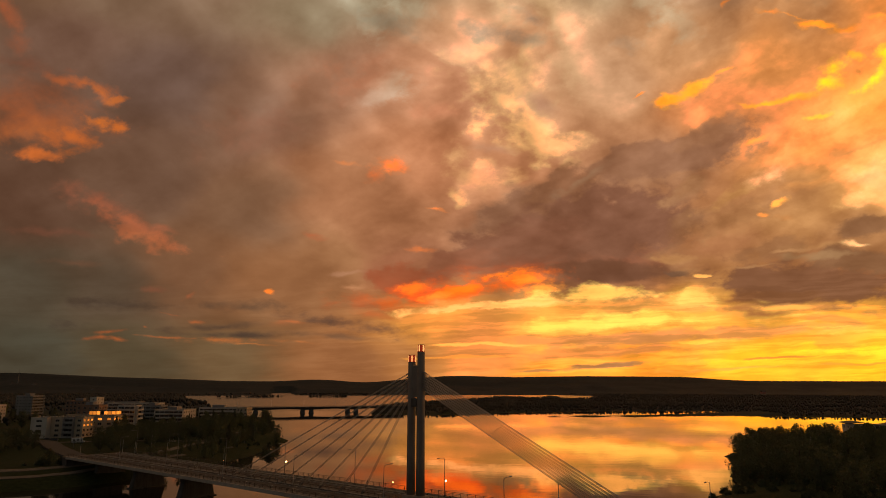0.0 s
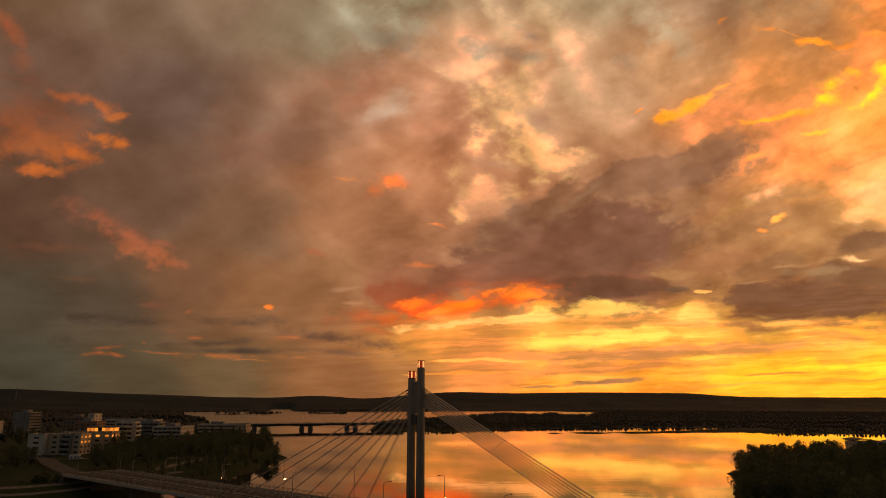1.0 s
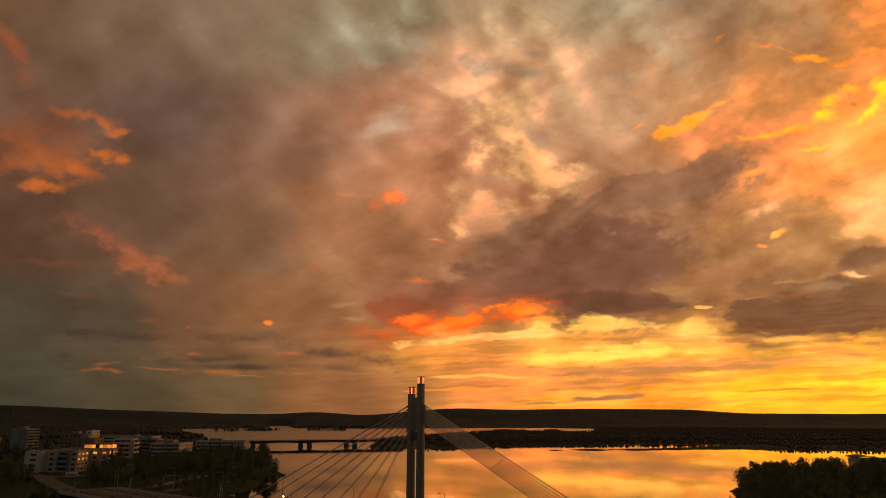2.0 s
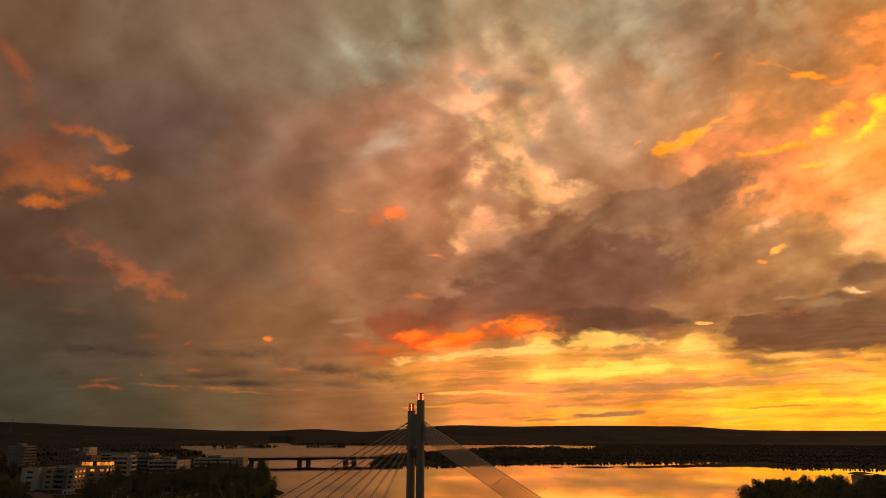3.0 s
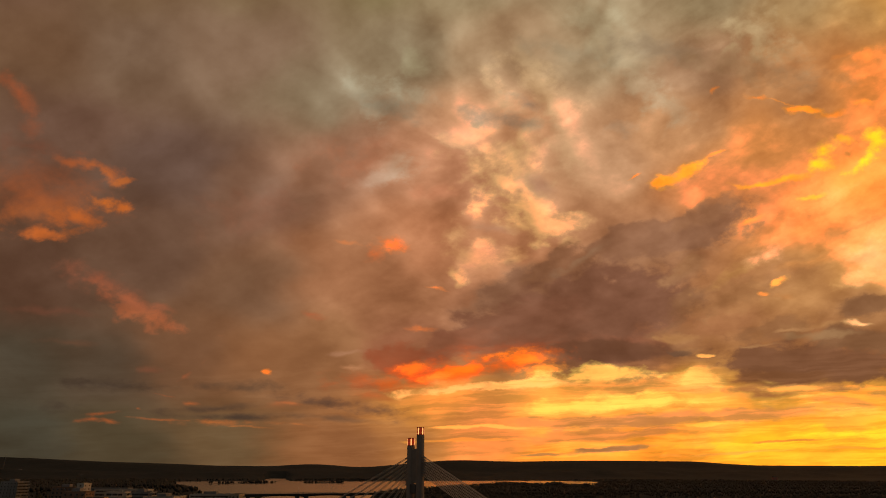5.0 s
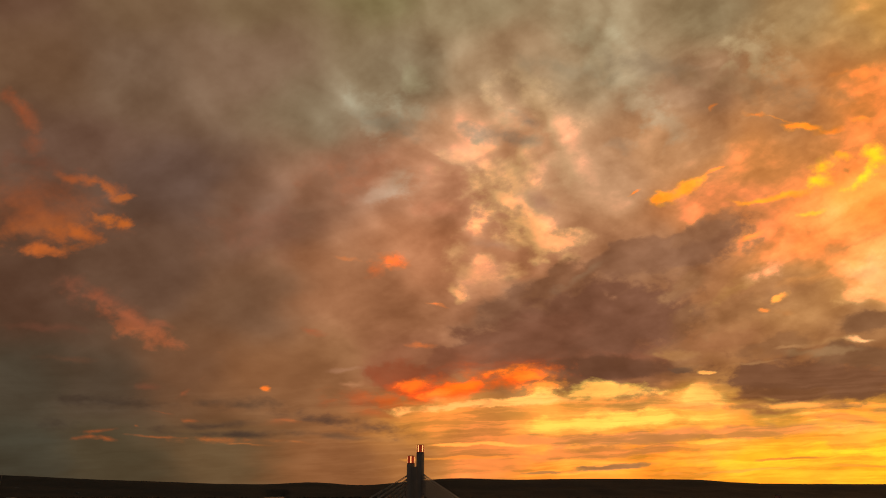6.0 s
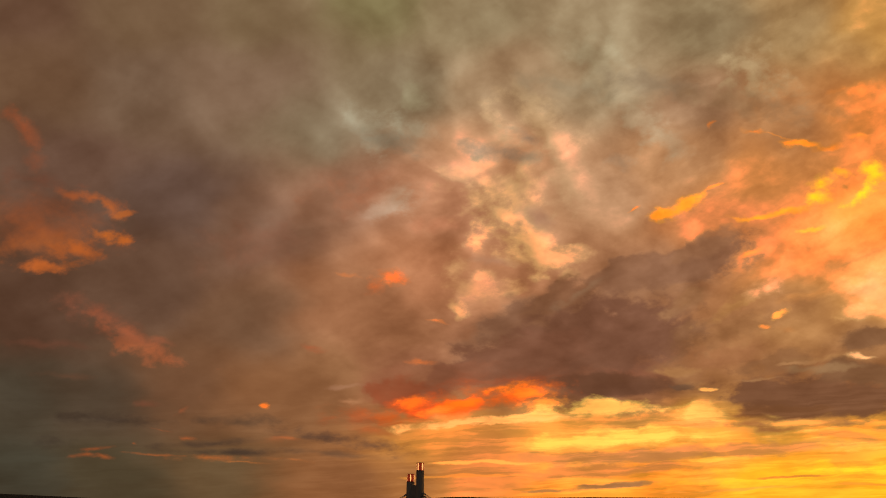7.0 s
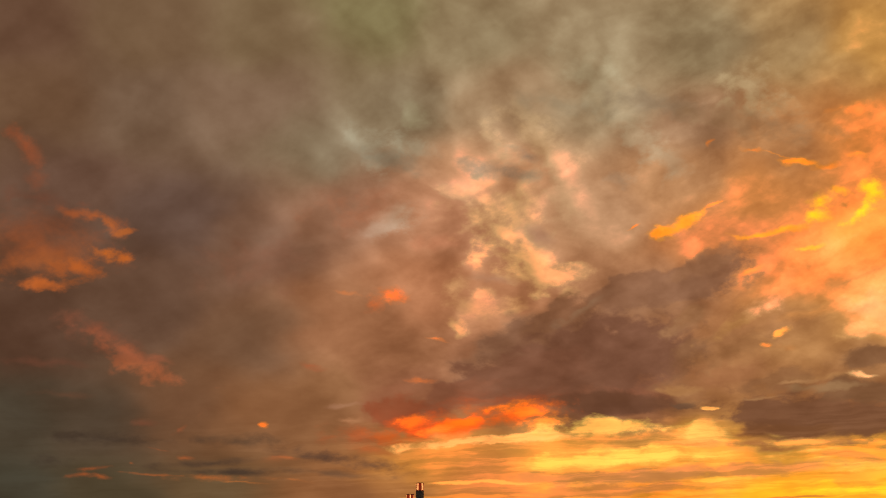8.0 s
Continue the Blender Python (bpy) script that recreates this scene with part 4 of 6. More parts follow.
SHAFTS = [(-1.62, 44.5), (1.62, 47.1)]
pylon = part("pylon", column(bmesh.new(), 0, [(0.5, 4.4, 3.0), (7.0, 4.2, 2.6), (10.9, 3.5, 1.75), (11.1, 3.4, 1.65)], corner=0.5), CONCRETE, bridge, "tall pylon of two joined pale concrete shafts")
for s, top in SHAFTS:
    shaft = part("shaft", column(bmesh.new(), s, [(10.9, 1.02, 1.02), (20, 0.98, 0.98), (30, 0.94, 0.94), (top - 0.05, 0.88, 0.88), (top, 0.84, 0.84)]), CONCRETE, pylon, "tapering pale concrete shaft")
    smooth(shaft)
part("web", boxed(-0.95, 0.95, -0.62, 0.62, 35.4, 43.7, bevel=0.1), CONCRETE, pylon, "concrete web that joins the shafts")
part("crossbeam", boxed(-0.95, 0.95, -1.05, 1.05, 33.0, 35.2, bevel=0.08), SHADED_CONCRETE, pylon, "dark crossbeam block")
LANTERN = lamp_glass("red_lantern_glass", (0.6, 0.06, 0.015), 0.3)
STRIP = lamp_glass("glowing_lantern_strip", (1.0, 0.42, 0.13), 1.7)
for i, (s, top) in enumerate(SHAFTS):
    lantern = part("lantern", column(bmesh.new(), s, [(top, 0.84, 0.84), (top + 0.1, 0.9, 0.9), (top + 1.75, 0.9, 0.9), (top + 1.82, 0.84, 0.84)], corner=1.0), LANTERN, pylon, "red glass lantern glowing at the shaft's top")
    part("collar", column(bmesh.new(), s, [(top - 0.02, 0.92, 0.92), (top + 0.09, 0.92, 0.92)], corner=0.9), DARK_STEEL, lantern)
    part("cap", column(bmesh.new(), s, [(top + 1.78, 0.93, 0.93), (top + 1.9, 0.93, 0.93), (top + 1.93, 0.8, 0.8)], corner=0.95), DARK_STEEL, lantern)
    count = (4, 5)[i]
    for k in range(count):
        a = radians((-48, -12)[i] + k * 360 / count)
        m = Matrix.Translation((s + 0.9 * math.cos(a), 0.9 * math.sin(a), 0)) @ Matrix.Rotation(a, 4, "Z")
        part("light_strip", boxed(-0.04, 0.04, -0.12, 0.12, top + 0.12, top + 1.74, bevel=0.02, m=m), STRIP, lantern, "bright yellow light strip")


def stay(s, z, anchor):
    """A pair of parallel stays from the shaft down to the median."""
    for o in (-0.32, 0.32):
        foot = Vector((anchor, o, deck_z(anchor) + 0.3))
        head = Vector((s, o, z))
        cable = part("stay_cable", rod(bmesh.new(), foot, head, 0.075, sides=7), CABLE, bridge, "pale sheathed stay cable")
        smooth(cable)
        way_up = (head - foot).normalized()
        part("socket", rod(bmesh.new(), foot, foot + way_up * 1.3, 0.16, 0.12), STEEL, cable, "steel anchor socket")
        part("saddle", rod(bmesh.new(), head - way_up * 0.9, head, 0.13, 0.16), STEEL, cable)


for k in range(8):
    stay(-2.55, 35.6 + k * 0.86, -19.6 - 8.87 * k)
for k in range(8):
    stay(2.55, 37.4 + k * 0.63, 58.4 + 1.6 * k)
for f in (0.375, 0.72):
    bm = bmesh.new()
    for k in range(8):
        s, z = 2.55 + f * (55.9 + 1.6 * k), 37.4 + k * 0.63
        z = z + f * (DECK_Z + 0.3 - z)
        box(bm, s - 0.1, s + 0.1, -0.4, 0.4, z - 0.11, z + 0.11, bevel=0.03)
    part("spacer_clamp", bm, STEEL, bridge, "dark clamps that tie the stays together")

# piers under the side spans
for s, w in ((-104, 2.6), (-139, 2.4), (-172, 2.2), (62, 3.0), (112, 2.6), (150, 2.4)):
    z = deck_z(s)
    levels = [(-3.0, w * 0.9, 7.6), (0.2, w * 0.85, 7.4), (0.5, w * 0.62, 6.6), (z - 4.0, w * 0.5, 5.6), (z - 2.15, w * 0.55, 5.9)]
    part("pier", column(bmesh.new(), s, levels, corner=0.4), SHADED_CONCRETE, bridge, "flared grey concrete pier")
part("abutment", boxed(-192, -186.5, -11.8, 11.8, 0.0, deck_z(-187) - 0.12, bevel=0.1), SHADED_CONCRETE, bridge, "grey concrete abutment")


# ---------------------------------------------------------------- street lamps
LAMP_GLOW = lamp_glass("warm_lamp_glow", (1.0, 0.42, 0.13), 9.0)
HEAD_GLASS = surface("lamp_lens", (0.3, 0.3, 0.3), (0.45, 0.45, 0.45), 3.0, 0.2, bump=0.0)


def street_lamp(m, arm=2.2, tall=10.1, low=False):
    """A bent steel pole with a flat head; some carry a lower lantern for the footway."""
    lamp = empty("street_lamp", m, "grey steel street lamp, arm over the road", "street lamp", "street lamps")
    bm = bmesh.new()
    tube(bm, [(0, 0, 0), (0, 0, tall * 0.5), (0, 0, tall - 0.5), (0.12, 0, tall - 0.2), (0.45, 0, tall - 0.02), (arm, 0, tall + 0.1)], [0.11, 0.09, 0.065, 0.06, 0.055, 0.05], 8)
    smooth(part("pole", bm, STEEL, lamp))
    part("base_plate", rod(bmesh.new(), (0, 0, 0), (0, 0, 0.4), 0.2, 0.14), DARK_STEEL, lamp)
    head = part("head", boxed(arm - 0.15, arm + 0.75, -0.16, 0.16, tall + 0.02, tall + 0.2, bevel=0.06), STEEL, lamp, "flat grey lamp head")
    part("lens", boxed(arm + 0.05, arm + 0.65, -0.12, 0.12, tall - 0.01, tall + 0.018), HEAD_GLASS, head)
    if low:
        lamp["label"] = "grey steel street lamp with a glowing lower lantern"
        part("bracket", rod(bmesh.new(), (0, 0, 4.3), (-0.45, 0, 4.3), 0.04), STEEL, lamp)
        bm = bmesh.new()
        bmesh.ops.create_icosphere(bm, subdivisions=2, radius=0.3, matrix=Matrix.Translation((-0.5, 0, 4.15)))
        lantern = smooth(part("low_lantern", bm, LAMP_GLOW, lamp, "glowing warm lantern"))
        part("hood", rod(bmesh.new(), (-0.5, 0, 4.4), (-0.5, 0, 4.55), 0.34, 0.1), DARK_STEEL, lantern)
    return lamp


far_lamp = street_lamp(BRIDGE @ pose(-34.8, 11.35, deck_z(-34.8) + 0.15, 0, 0, -90))
low_lamp = street_lamp(BRIDGE @ pose(0.3, 11.35, DECK_Z + 0.15, 0, 0, -90), low=True)
copy_thing(low_lamp, BRIDGE @ pose(-69.2, 11.35, deck_z(-69.2) + 0.15, 0, 0, -90))
for s in (-174, -139, -104.5, 35, 70):
    copy_thing(far_lamp, BRIDGE @ pose(s, 11.35, deck_z(s) + 0.15, 0, 0, -90))
for s in (-175, -140, -105, -70, -35.2, -0.2, 35.1, 56, 78):
    copy_thing(far_lamp, BRIDGE @ pose(s, -11.35, deck_z(s) + 0.15, 0, 0, 90))


def bollard_light(m):
    post = empty("bollard_light", m, "low footway light with a small glowing head", "light", "footway lights")
    part("pole", rod(bmesh.new(), (0, 0, 0), (0, 0, 2.1), 0.06), DARK_STEEL, post)
    bm = bmesh.new()
    bmesh.ops.create_icosphere(bm, subdivisions=2, radius=0.15, matrix=Matrix.Translation((0, 0, 2.2)))
    smooth(part("globe", bm, LAMP_GLOW, post, "glowing warm globe"))
    return post


bollard_light(BRIDGE @ pose(-18.5, 11.0, DECK_Z + 0.15))
bollard_light(BRIDGE @ pose(-104, 10.2, deck_z(-104) + 0.15))

# ---------------------------------------------------------------- far road bridge
def far_bridge():
    a, b = Vector((-300, 900, 0)), Vector((-60, 985, 0))
    length = (b - a).length
    turn = math.degrees(math.atan2(b.y - a.y, b.x - a.x))
    ob = empty("far_bridge", pose(a.x, a.y, 0, 0, 0, turn), "low concrete girder bridge to the wooded island", "bridge")
    bm = bmesh.new()
    n = 24
    rows = []
    for i in range(n + 1):
        x = length * i / n
        sag = 1.5 * abs(math.sin(math.pi * (x + 12) / 64)) 
        rows.append([bm.verts.new((x, o, z)) for o, z in ((-5.5, 8.6), (-5.5, 7.9), (-3, 4.2 + sag), (3, 4.2 + sag), (5.5, 7.9), (5.5, 8.6))])
    for r, q in zip(rows, rows[1:]):
        for k in range(6):
            bm.faces.new((r[k], r[(k + 1) % 6], q[(k + 1) % 6], q[k]))
    bm.faces.new(rows[0])
    bm.faces.new(rows[-1][::-1])
    bmesh.ops.recalc_face_normals(bm, faces=bm.faces)
    part("girder", bm, SHADED_CONCRETE, ob, "haunched concrete girder")
    for o in (-5.3, 5.3):
        rail = part("railing", boxed(0, length, o - 0.06, o + 0.06, 9.5, 9.65), DARK_STEEL, ob)
        for k in range(60):
            part("post", boxed(length * k / 60, length * k / 60 + 0.15, o - 0.05, o + 0.05, 8.55, 9.5), DARK_STEEL, rail)
    for x in (44, 56, 108, 120, 172, 184):
        part("pier", column(bmesh.new(), x, [(-3, 3.2, 4.4), (0.5, 3.4, 4.4), (2.2, 3.0, 3.8), (6.4, 2.4, 3.4)], corner=0.6), SHADED_CONCRETE, ob, "round-ended concrete pier")
    for x in (20, 65, 110, 155, 200):
        lamp = part("lamp_post", tube(bmesh.new(), [(x, 5, 8.5), (x, 5, 17), (x, 4, 17.6), (x, 2.5, 17.7)], [0.13, 0.1, 0.09, 0.08]), STEEL, ob, "thin grey lamp post")
    return ob


far_bridge()


# ---------------------------------------------------------------- apartment houses
WHITE_RENDER = surface("white_render", (0.5, 0.45, 0.38), (0.68, 0.62, 0.54), 0.12, 0.85, bump=0.08, grain=30, streaks=0.4)
CREAM_RENDER = surface("cream_render", (0.42, 0.33, 0.23), (0.56, 0.46, 0.34), 0.12, 0.85, bump=0.08, grain=30, streaks=0.4)
GREY_RENDER = surface("grey_render", (0.22, 0.21, 0.2), (0.36, 0.34, 0.32), 0.12, 0.85, bump=0.08, grain=30, streaks=0.4)
BROWN_BRICK = surface("brown_brick", (0.2, 0.12, 0.08), (0.34, 0.21, 0.14), 0.3, 0.85, bump=0.2, grain=25)
ROOF_FELT = surface("roof_felt", (0.04, 0.04, 0.04), (0.1, 0.095, 0.09), 0.2, 0.9, bump=0.1, grain=20)
FRAME = surface("window_frame", (0.3, 0.29, 0.28), (0.5, 0.48, 0.46), 2.0, 0.5, bump=0.0)


def pane_material(name, warm):
    m, g, b = material(name)
    info = m.node_tree.nodes.new("ShaderNodeObjectInfo").outputs["Random"]
    g.put(b.inputs["Base Color"], g.mix(info, (0.01, 0.011, 0.012, 1), (0.05, 0.045, 0.04, 1)))
    b.inputs["Roughness"].default_value = 0.12
    b.inputs["IOR"].default_value = 1.5
    # no lamp behind: emission stands in for the sunset mirrored in the glass
    if warm:
        b.inputs["Emission Color"].default_value = (1.0, 0.28, 0.03, 1)
        g.put(b.inputs["Emission Strength"], g.ramp(info, 0, 1, 0.5, 1.4))
    return m


PANE, SUNSET_PANE = pane_material("dark_window_glass", False), pane_material("sunset_glow_glass", True)


def opened_wall(bm, m, width, high, openings, deep=0.3):
    """A wall in its own plane (x along, z up, outward -y) with true openings and their reveals."""
    xs = sorted({0.0, width, *[v for o in openings for v in o[:2]]})
    zs = sorted({0.0, high, *[v for o in openings for v in o[2:4]]})

    def quad(*pts):
        bm.faces.new([bm.verts.new(m @ Vector(p)) for p in pts])

    for x0, x1 in zip(xs, xs[1:]):
        for z0, z1 in zip(zs, zs[1:]):
            cx, cz = (x0 + x1) / 2, (z0 + z1) / 2
            if not any(o[0] < cx < o[1] and o[2] < cz < o[3] for o in openings):
                quad((x0, 0, z0), (x1, 0, z0), (x1, 0, z1), (x0, 0, z1))
    for x0, x1, z0, z1 in [o[:4] for o in openings]:
        quad((x0, 0, z0), (x0, deep, z0), (x0, deep, z1), (x0, 0, z1))
        quad((x1, 0, z1), (x1, deep, z1), (x1, deep, z0), (x1, 0, z0))
        quad((x0, 0, z1), (x0, deep, z1), (x1, deep, z1), (x1, 0, z1))
        quad((x1, 0, z0), (x1, deep, z0), (x0, deep, z0), (x0, 0, z0))


pane_cache = {}


def window(parent, m, o, lit):
    """Frame and pane in one opening; alike windows share their meshes. lit: the pane glows in place of a sunset
    reflection.
    """
    w, h = round(o[1] - o[0], 2), round(o[3] - o[2], 2)
    if (w, h, lit) not in pane_cache:
        a = bpy.data.meshes.new("window_frame")
        bm = bmesh.new()
        for x0, x1, z0, z1 in ((0, 0.08, 0, h), (w - 0.08, w, 0, h), (0.08, w - 0.08, 0, 0.08), (0.08, w - 0.08, h - 0.08, h)) + (((w / 2 - 0.04, w / 2 + 0.04, 0.08, h - 0.08),) if w > 1.3 else ()):
            box(bm, x0, x1, 0.16, 0.26, z0, z1)
        bm.to_mesh(a)
        bm.free()
        a.materials.append(FRAME)
        b = bpy.data.meshes.new("pane")
        bm = boxed(0.04, w - 0.04, 0.2, 0.23, 0.04, h - 0.04)
        bm.to_mesh(b)
        bm.free()
        b.materials.append(SUNSET_PANE if lit else PANE)
        pane_cache[(w, h, lit)] = (a, b)
    a, b = pane_cache[(w, h, lit)]
    win = new("window", a)
    win.parent = parent
    win.matrix_local = m @ Matrix.Translation((o[0], 0, o[2]))
    p = new("pane", b)
    p.parent = win


def house(x, y, z, yaw, w, d, storeys, wall, label, front="windows", side="windows", lit=(), roof_box=False, gap=3.2, win=(1.5, 1.4), storey=3.0, top=None):
    """A flat-roofed apartment house. Its corner at (x, y) is the front left one; front faces the river. lit: sides and
    storeys whose panes imitate a sunset reflection.
    """
    ob = empty("apartment_house", pose(x, y, z, 0, 0, yaw), label, "building", "town houses")
    high = storeys * storey + 0.6
    sides = [("front", Matrix.Identity(4), w, front), ("right", pose(w, 0, 0, 0, 0, 90), d, side),
             ("back", pose(w, d, 0, 0, 0, 180), w, "windows"), ("left", pose(0, d, 0, 0, 0, 270), d, "windows")]
    bm = bmesh.new()
    glazed = []
    rng = random.Random(int(abs(x) * 7 + y))
    for name, m, width, style in sides:
        openings = []
        for k in range(storeys):
            z0 = k * storey + 0.95
            if style == "balcony":
                n = max(1, int((width - 1.0) / 3.6))
                for i in range(n):
                    a = 0.6 + (width - 1.2) * i / n
                    openings.append((round(a + 0.15, 2), round(a + 0.15 + (width - 1.2) / n - 0.3, 2), k * storey + 0.35, k * storey + 2.55))
            elif style == "plain":
                continue
            else:
                n = max(1, int((width - 0.8) / gap))
                for i in range(n):
                    cx = width * (i + 0.5) / n
                    openings.append((round(cx - win[0] / 2, 2), round(cx + win[0] / 2, 2), z0, z0 + win[1]))
        opened_wall(bm, m, width, high, openings)
        for o in openings:
            k = int(o[2] // storey)
            glazed.append((m, o, name in lit and (lit[name] is None or k in lit[name])))
    bmesh.ops.remove_doubles(bm, verts=bm.verts, dist=0.001)
    body = part("wall", bm, wall, ob)
    part("core", boxed(0.45, w - 0.45, 0.45, d - 0.45, -2.0, high - 0.35), GREY_RENDER, ob)
    part("plinth", boxed(-0.05, w + 0.05, -0.05, d + 0.05, -2.0, -0.003), GREY_RENDER, ob)
    for m, o, on in glazed:
        window(ob, m, o, on)
    roof = part("roof", boxed(0.2, w - 0.2, 0.2, d - 0.2, high - 0.3, high - 0.12), ROOF_FELT, ob, "flat dark felt roof")
    bm = bmesh.new()
    for a in ((-0.12, w + 0.12, -0.12, 0.2), (-0.12, w + 0.12, d - 0.2, d + 0.12), (-0.12, 0.2, 0.203, d - 0.203), (w - 0.2, w + 0.12, 0.203, d - 0.203)):
        box(bm, *a, high + 0.003, high + 0.25)
    part("parapet", bm, wall, roof)
    for name, m, width, style in sides:
        if style == "balcony":
            for k in range(storeys):
                z0 = k * storey
                b = part("balcony", boxed(0.3, width - 0.3, -1.5, -0.004, z0 + 0.05, z0 + 0.25, m=m), GREY_RENDER, ob)
                part("balustrade", boxed(0.3, width - 0.3, -1.58, -1.502, z0 + 0.05, z0 + 1.2, bevel=0.02, m=m), wall, b)
                for e in (0.3, width - 0.42):
                    part("side_screen", boxed(e, e + 0.12, -1.49, -0.006, z0 + 0.254, z0 + 2.9, m=m), wall, b)
    if roof_box:
        part("plant_room", boxed(w * 0.3, w * 0.62, d * 0.3, d * 0.7, high - 0.115, high + 2.3, bevel=0.05), GREY_RENDER, roof, "small roof-top plant room")
    for k in range(3):
        part("vent", boxed(-0.35, 0.35, -0.35, 0.35, 0, 0.9, bevel=0.05, m=Matrix.Translation((w * rng.uniform(0.1, 0.9), d * rng.uniform(0.2, 0.8), high - 0.115))), STEEL, roof)
    if top:
        t = part("penthouse", boxed(top[0], top[1], top[2], top[3], high - 0.11, high + 2.9, bevel=0.03), GREY_RENDER, ob, "set-back glazed penthouse")
        n = int((top[3] - top[2]) / 2.4)
        # most penthouse panes glow orange to imitate the reflected sunset
        for k in range(n):
            g0 = top[2] + (top[3] - top[2]) * k / n
            part("pane", boxed(top[1] + 0.003, top[1] + 0.06, g0 + 0.15, g0 + (top[3] - top[2]) / n - 0.15, high + 0.3, high + 2.5), SUNSET_PANE if k % 4 != 3 else PANE, t)
        n = int((top[1] - top[0]) / 2.4)
        for k in range(n):
            g0 = top[0] + (top[1] - top[0]) * k / n
            part("pane", boxed(g0 + 0.15, g0 + (top[1] - top[0]) / n - 0.15, top[2] - 0.06, top[2] - 0.003, high + 0.3, high + 2.5), PANE if k == 3 else SUNSET_PANE, t)
        part("roof", boxed(top[0] - 0.6, top[1] + 0.8, top[2] - 0.5, top[3] + 0.5, high + 2.905, high + 3.2, bevel=0.04), ROOF_FELT, t)
    return ob


Z = 6.0
house(-257.5, 416, Z, 0, 10.1, 13, 4, WHITE_RENDER, "white four-storey apartment house with small dark windows", lit={"right": (3,)}, gap=6.4, win=(3.6, 1.2))
house(-247.2, 420, Z, 0, 7.8, 13, 4, CREAM_RENDER, "cream four-storey apartment block by the street", gap=4, win=(2.6, 1.4))
house(-239.2, 419.6, Z, 0, 6.9, 13, 4, GREY_RENDER, "grey block front with dark balconies", front="balcony")
house(-232.1, 420, Z, 0, 5.0, 13, 4, CREAM_RENDER, "cream apartment block, sunset reflections in its end windows", lit={"right": (2, 3)}, gap=3.4, win=(2.2, 1.4))
house(-229, 438, Z, 0, 12.2, 13, 4, CREAM_RENDER, "cream stepped apartment block, sunset reflections in its windows", lit={"right": None, "front": (3,)}, gap=4.0, win=(2.6, 1.5))
house(-257, 453, Z, 0, 33.5, 13, 4, CREAM_RENDER, "cream apartment house, sunset reflections in its glazed penthouse", gap=3.4, top=(15.2, 33.0, 0.8, 9.0))
house(-259, 468, Z, 0, 16, 12, 6, BROWN_BRICK, "brown brick apartment block behind the penthouse", gap=3.2, roof_box=True)
house(-230, 469, Z, -8, 14, 7, 6, WHITE_RENDER, "white six-storey apartment house with continuous balconies", front="balcony", side="balcony", gap=3.4)
house(-342, 600, Z, 0, 21, 14, 6, BROWN_BRICK, "brown brick apartment house with a white stair tower", roof_box=True, win=(1.8, 1.5))
house(-320.8, 601, Z, 0, 6, 13, 7, WHITE_RENDER, "white stair tower beside the brick house", gap=5)
house(-452, 700, Z, -14, 20, 16, 7, GREY_RENDER, "tall grey apartment slab with a balcony side", side="balcony", roof_box=True)
house(-407, 578, Z, 0, 17, 14, 5, WHITE_RENDER, "white apartment house at the street's end", gap=3.2)
house(-420, 815, Z, 0, 46, 14, 4, GREY_RENDER, "long grey flat-roofed house behind the town", gap=3.2)
house(-324, 640, Z, 0, 49, 14, 5, WHITE_RENDER, "long pale apartment house behind the front row", front="balcony", gap=3.2)
house(-256, 560, Z, 0, 17.5, 14, 5, GREY_RENDER, "grey apartment house with bands of balconies", front="balcony", side="balcony", roof_box=True)
house(-237, 545, Z, 0, 24, 27, 4, WHITE_RENDER, "white balcony house with a warm-lit end wall by the park", front="balcony", gap=3.4, roof_box=True)
house(-220.7, 600, Z, 0, 34.4, 14, 4, WHITE_RENDER, "white riverside apartment house with balcony bands", front="balcony", gap=3.4, roof_box=True)
house(-186, 597, Z, 0, 9.5, 16, 4, CREAM_RENDER, "cream riverside end house with square windows", gap=2.8, win=(1.2, 1.3))
house(-500, 640, Z, 8, 26, 14, 4, GREY_RENDER, "grey town house among dark trees", gap=3.2)


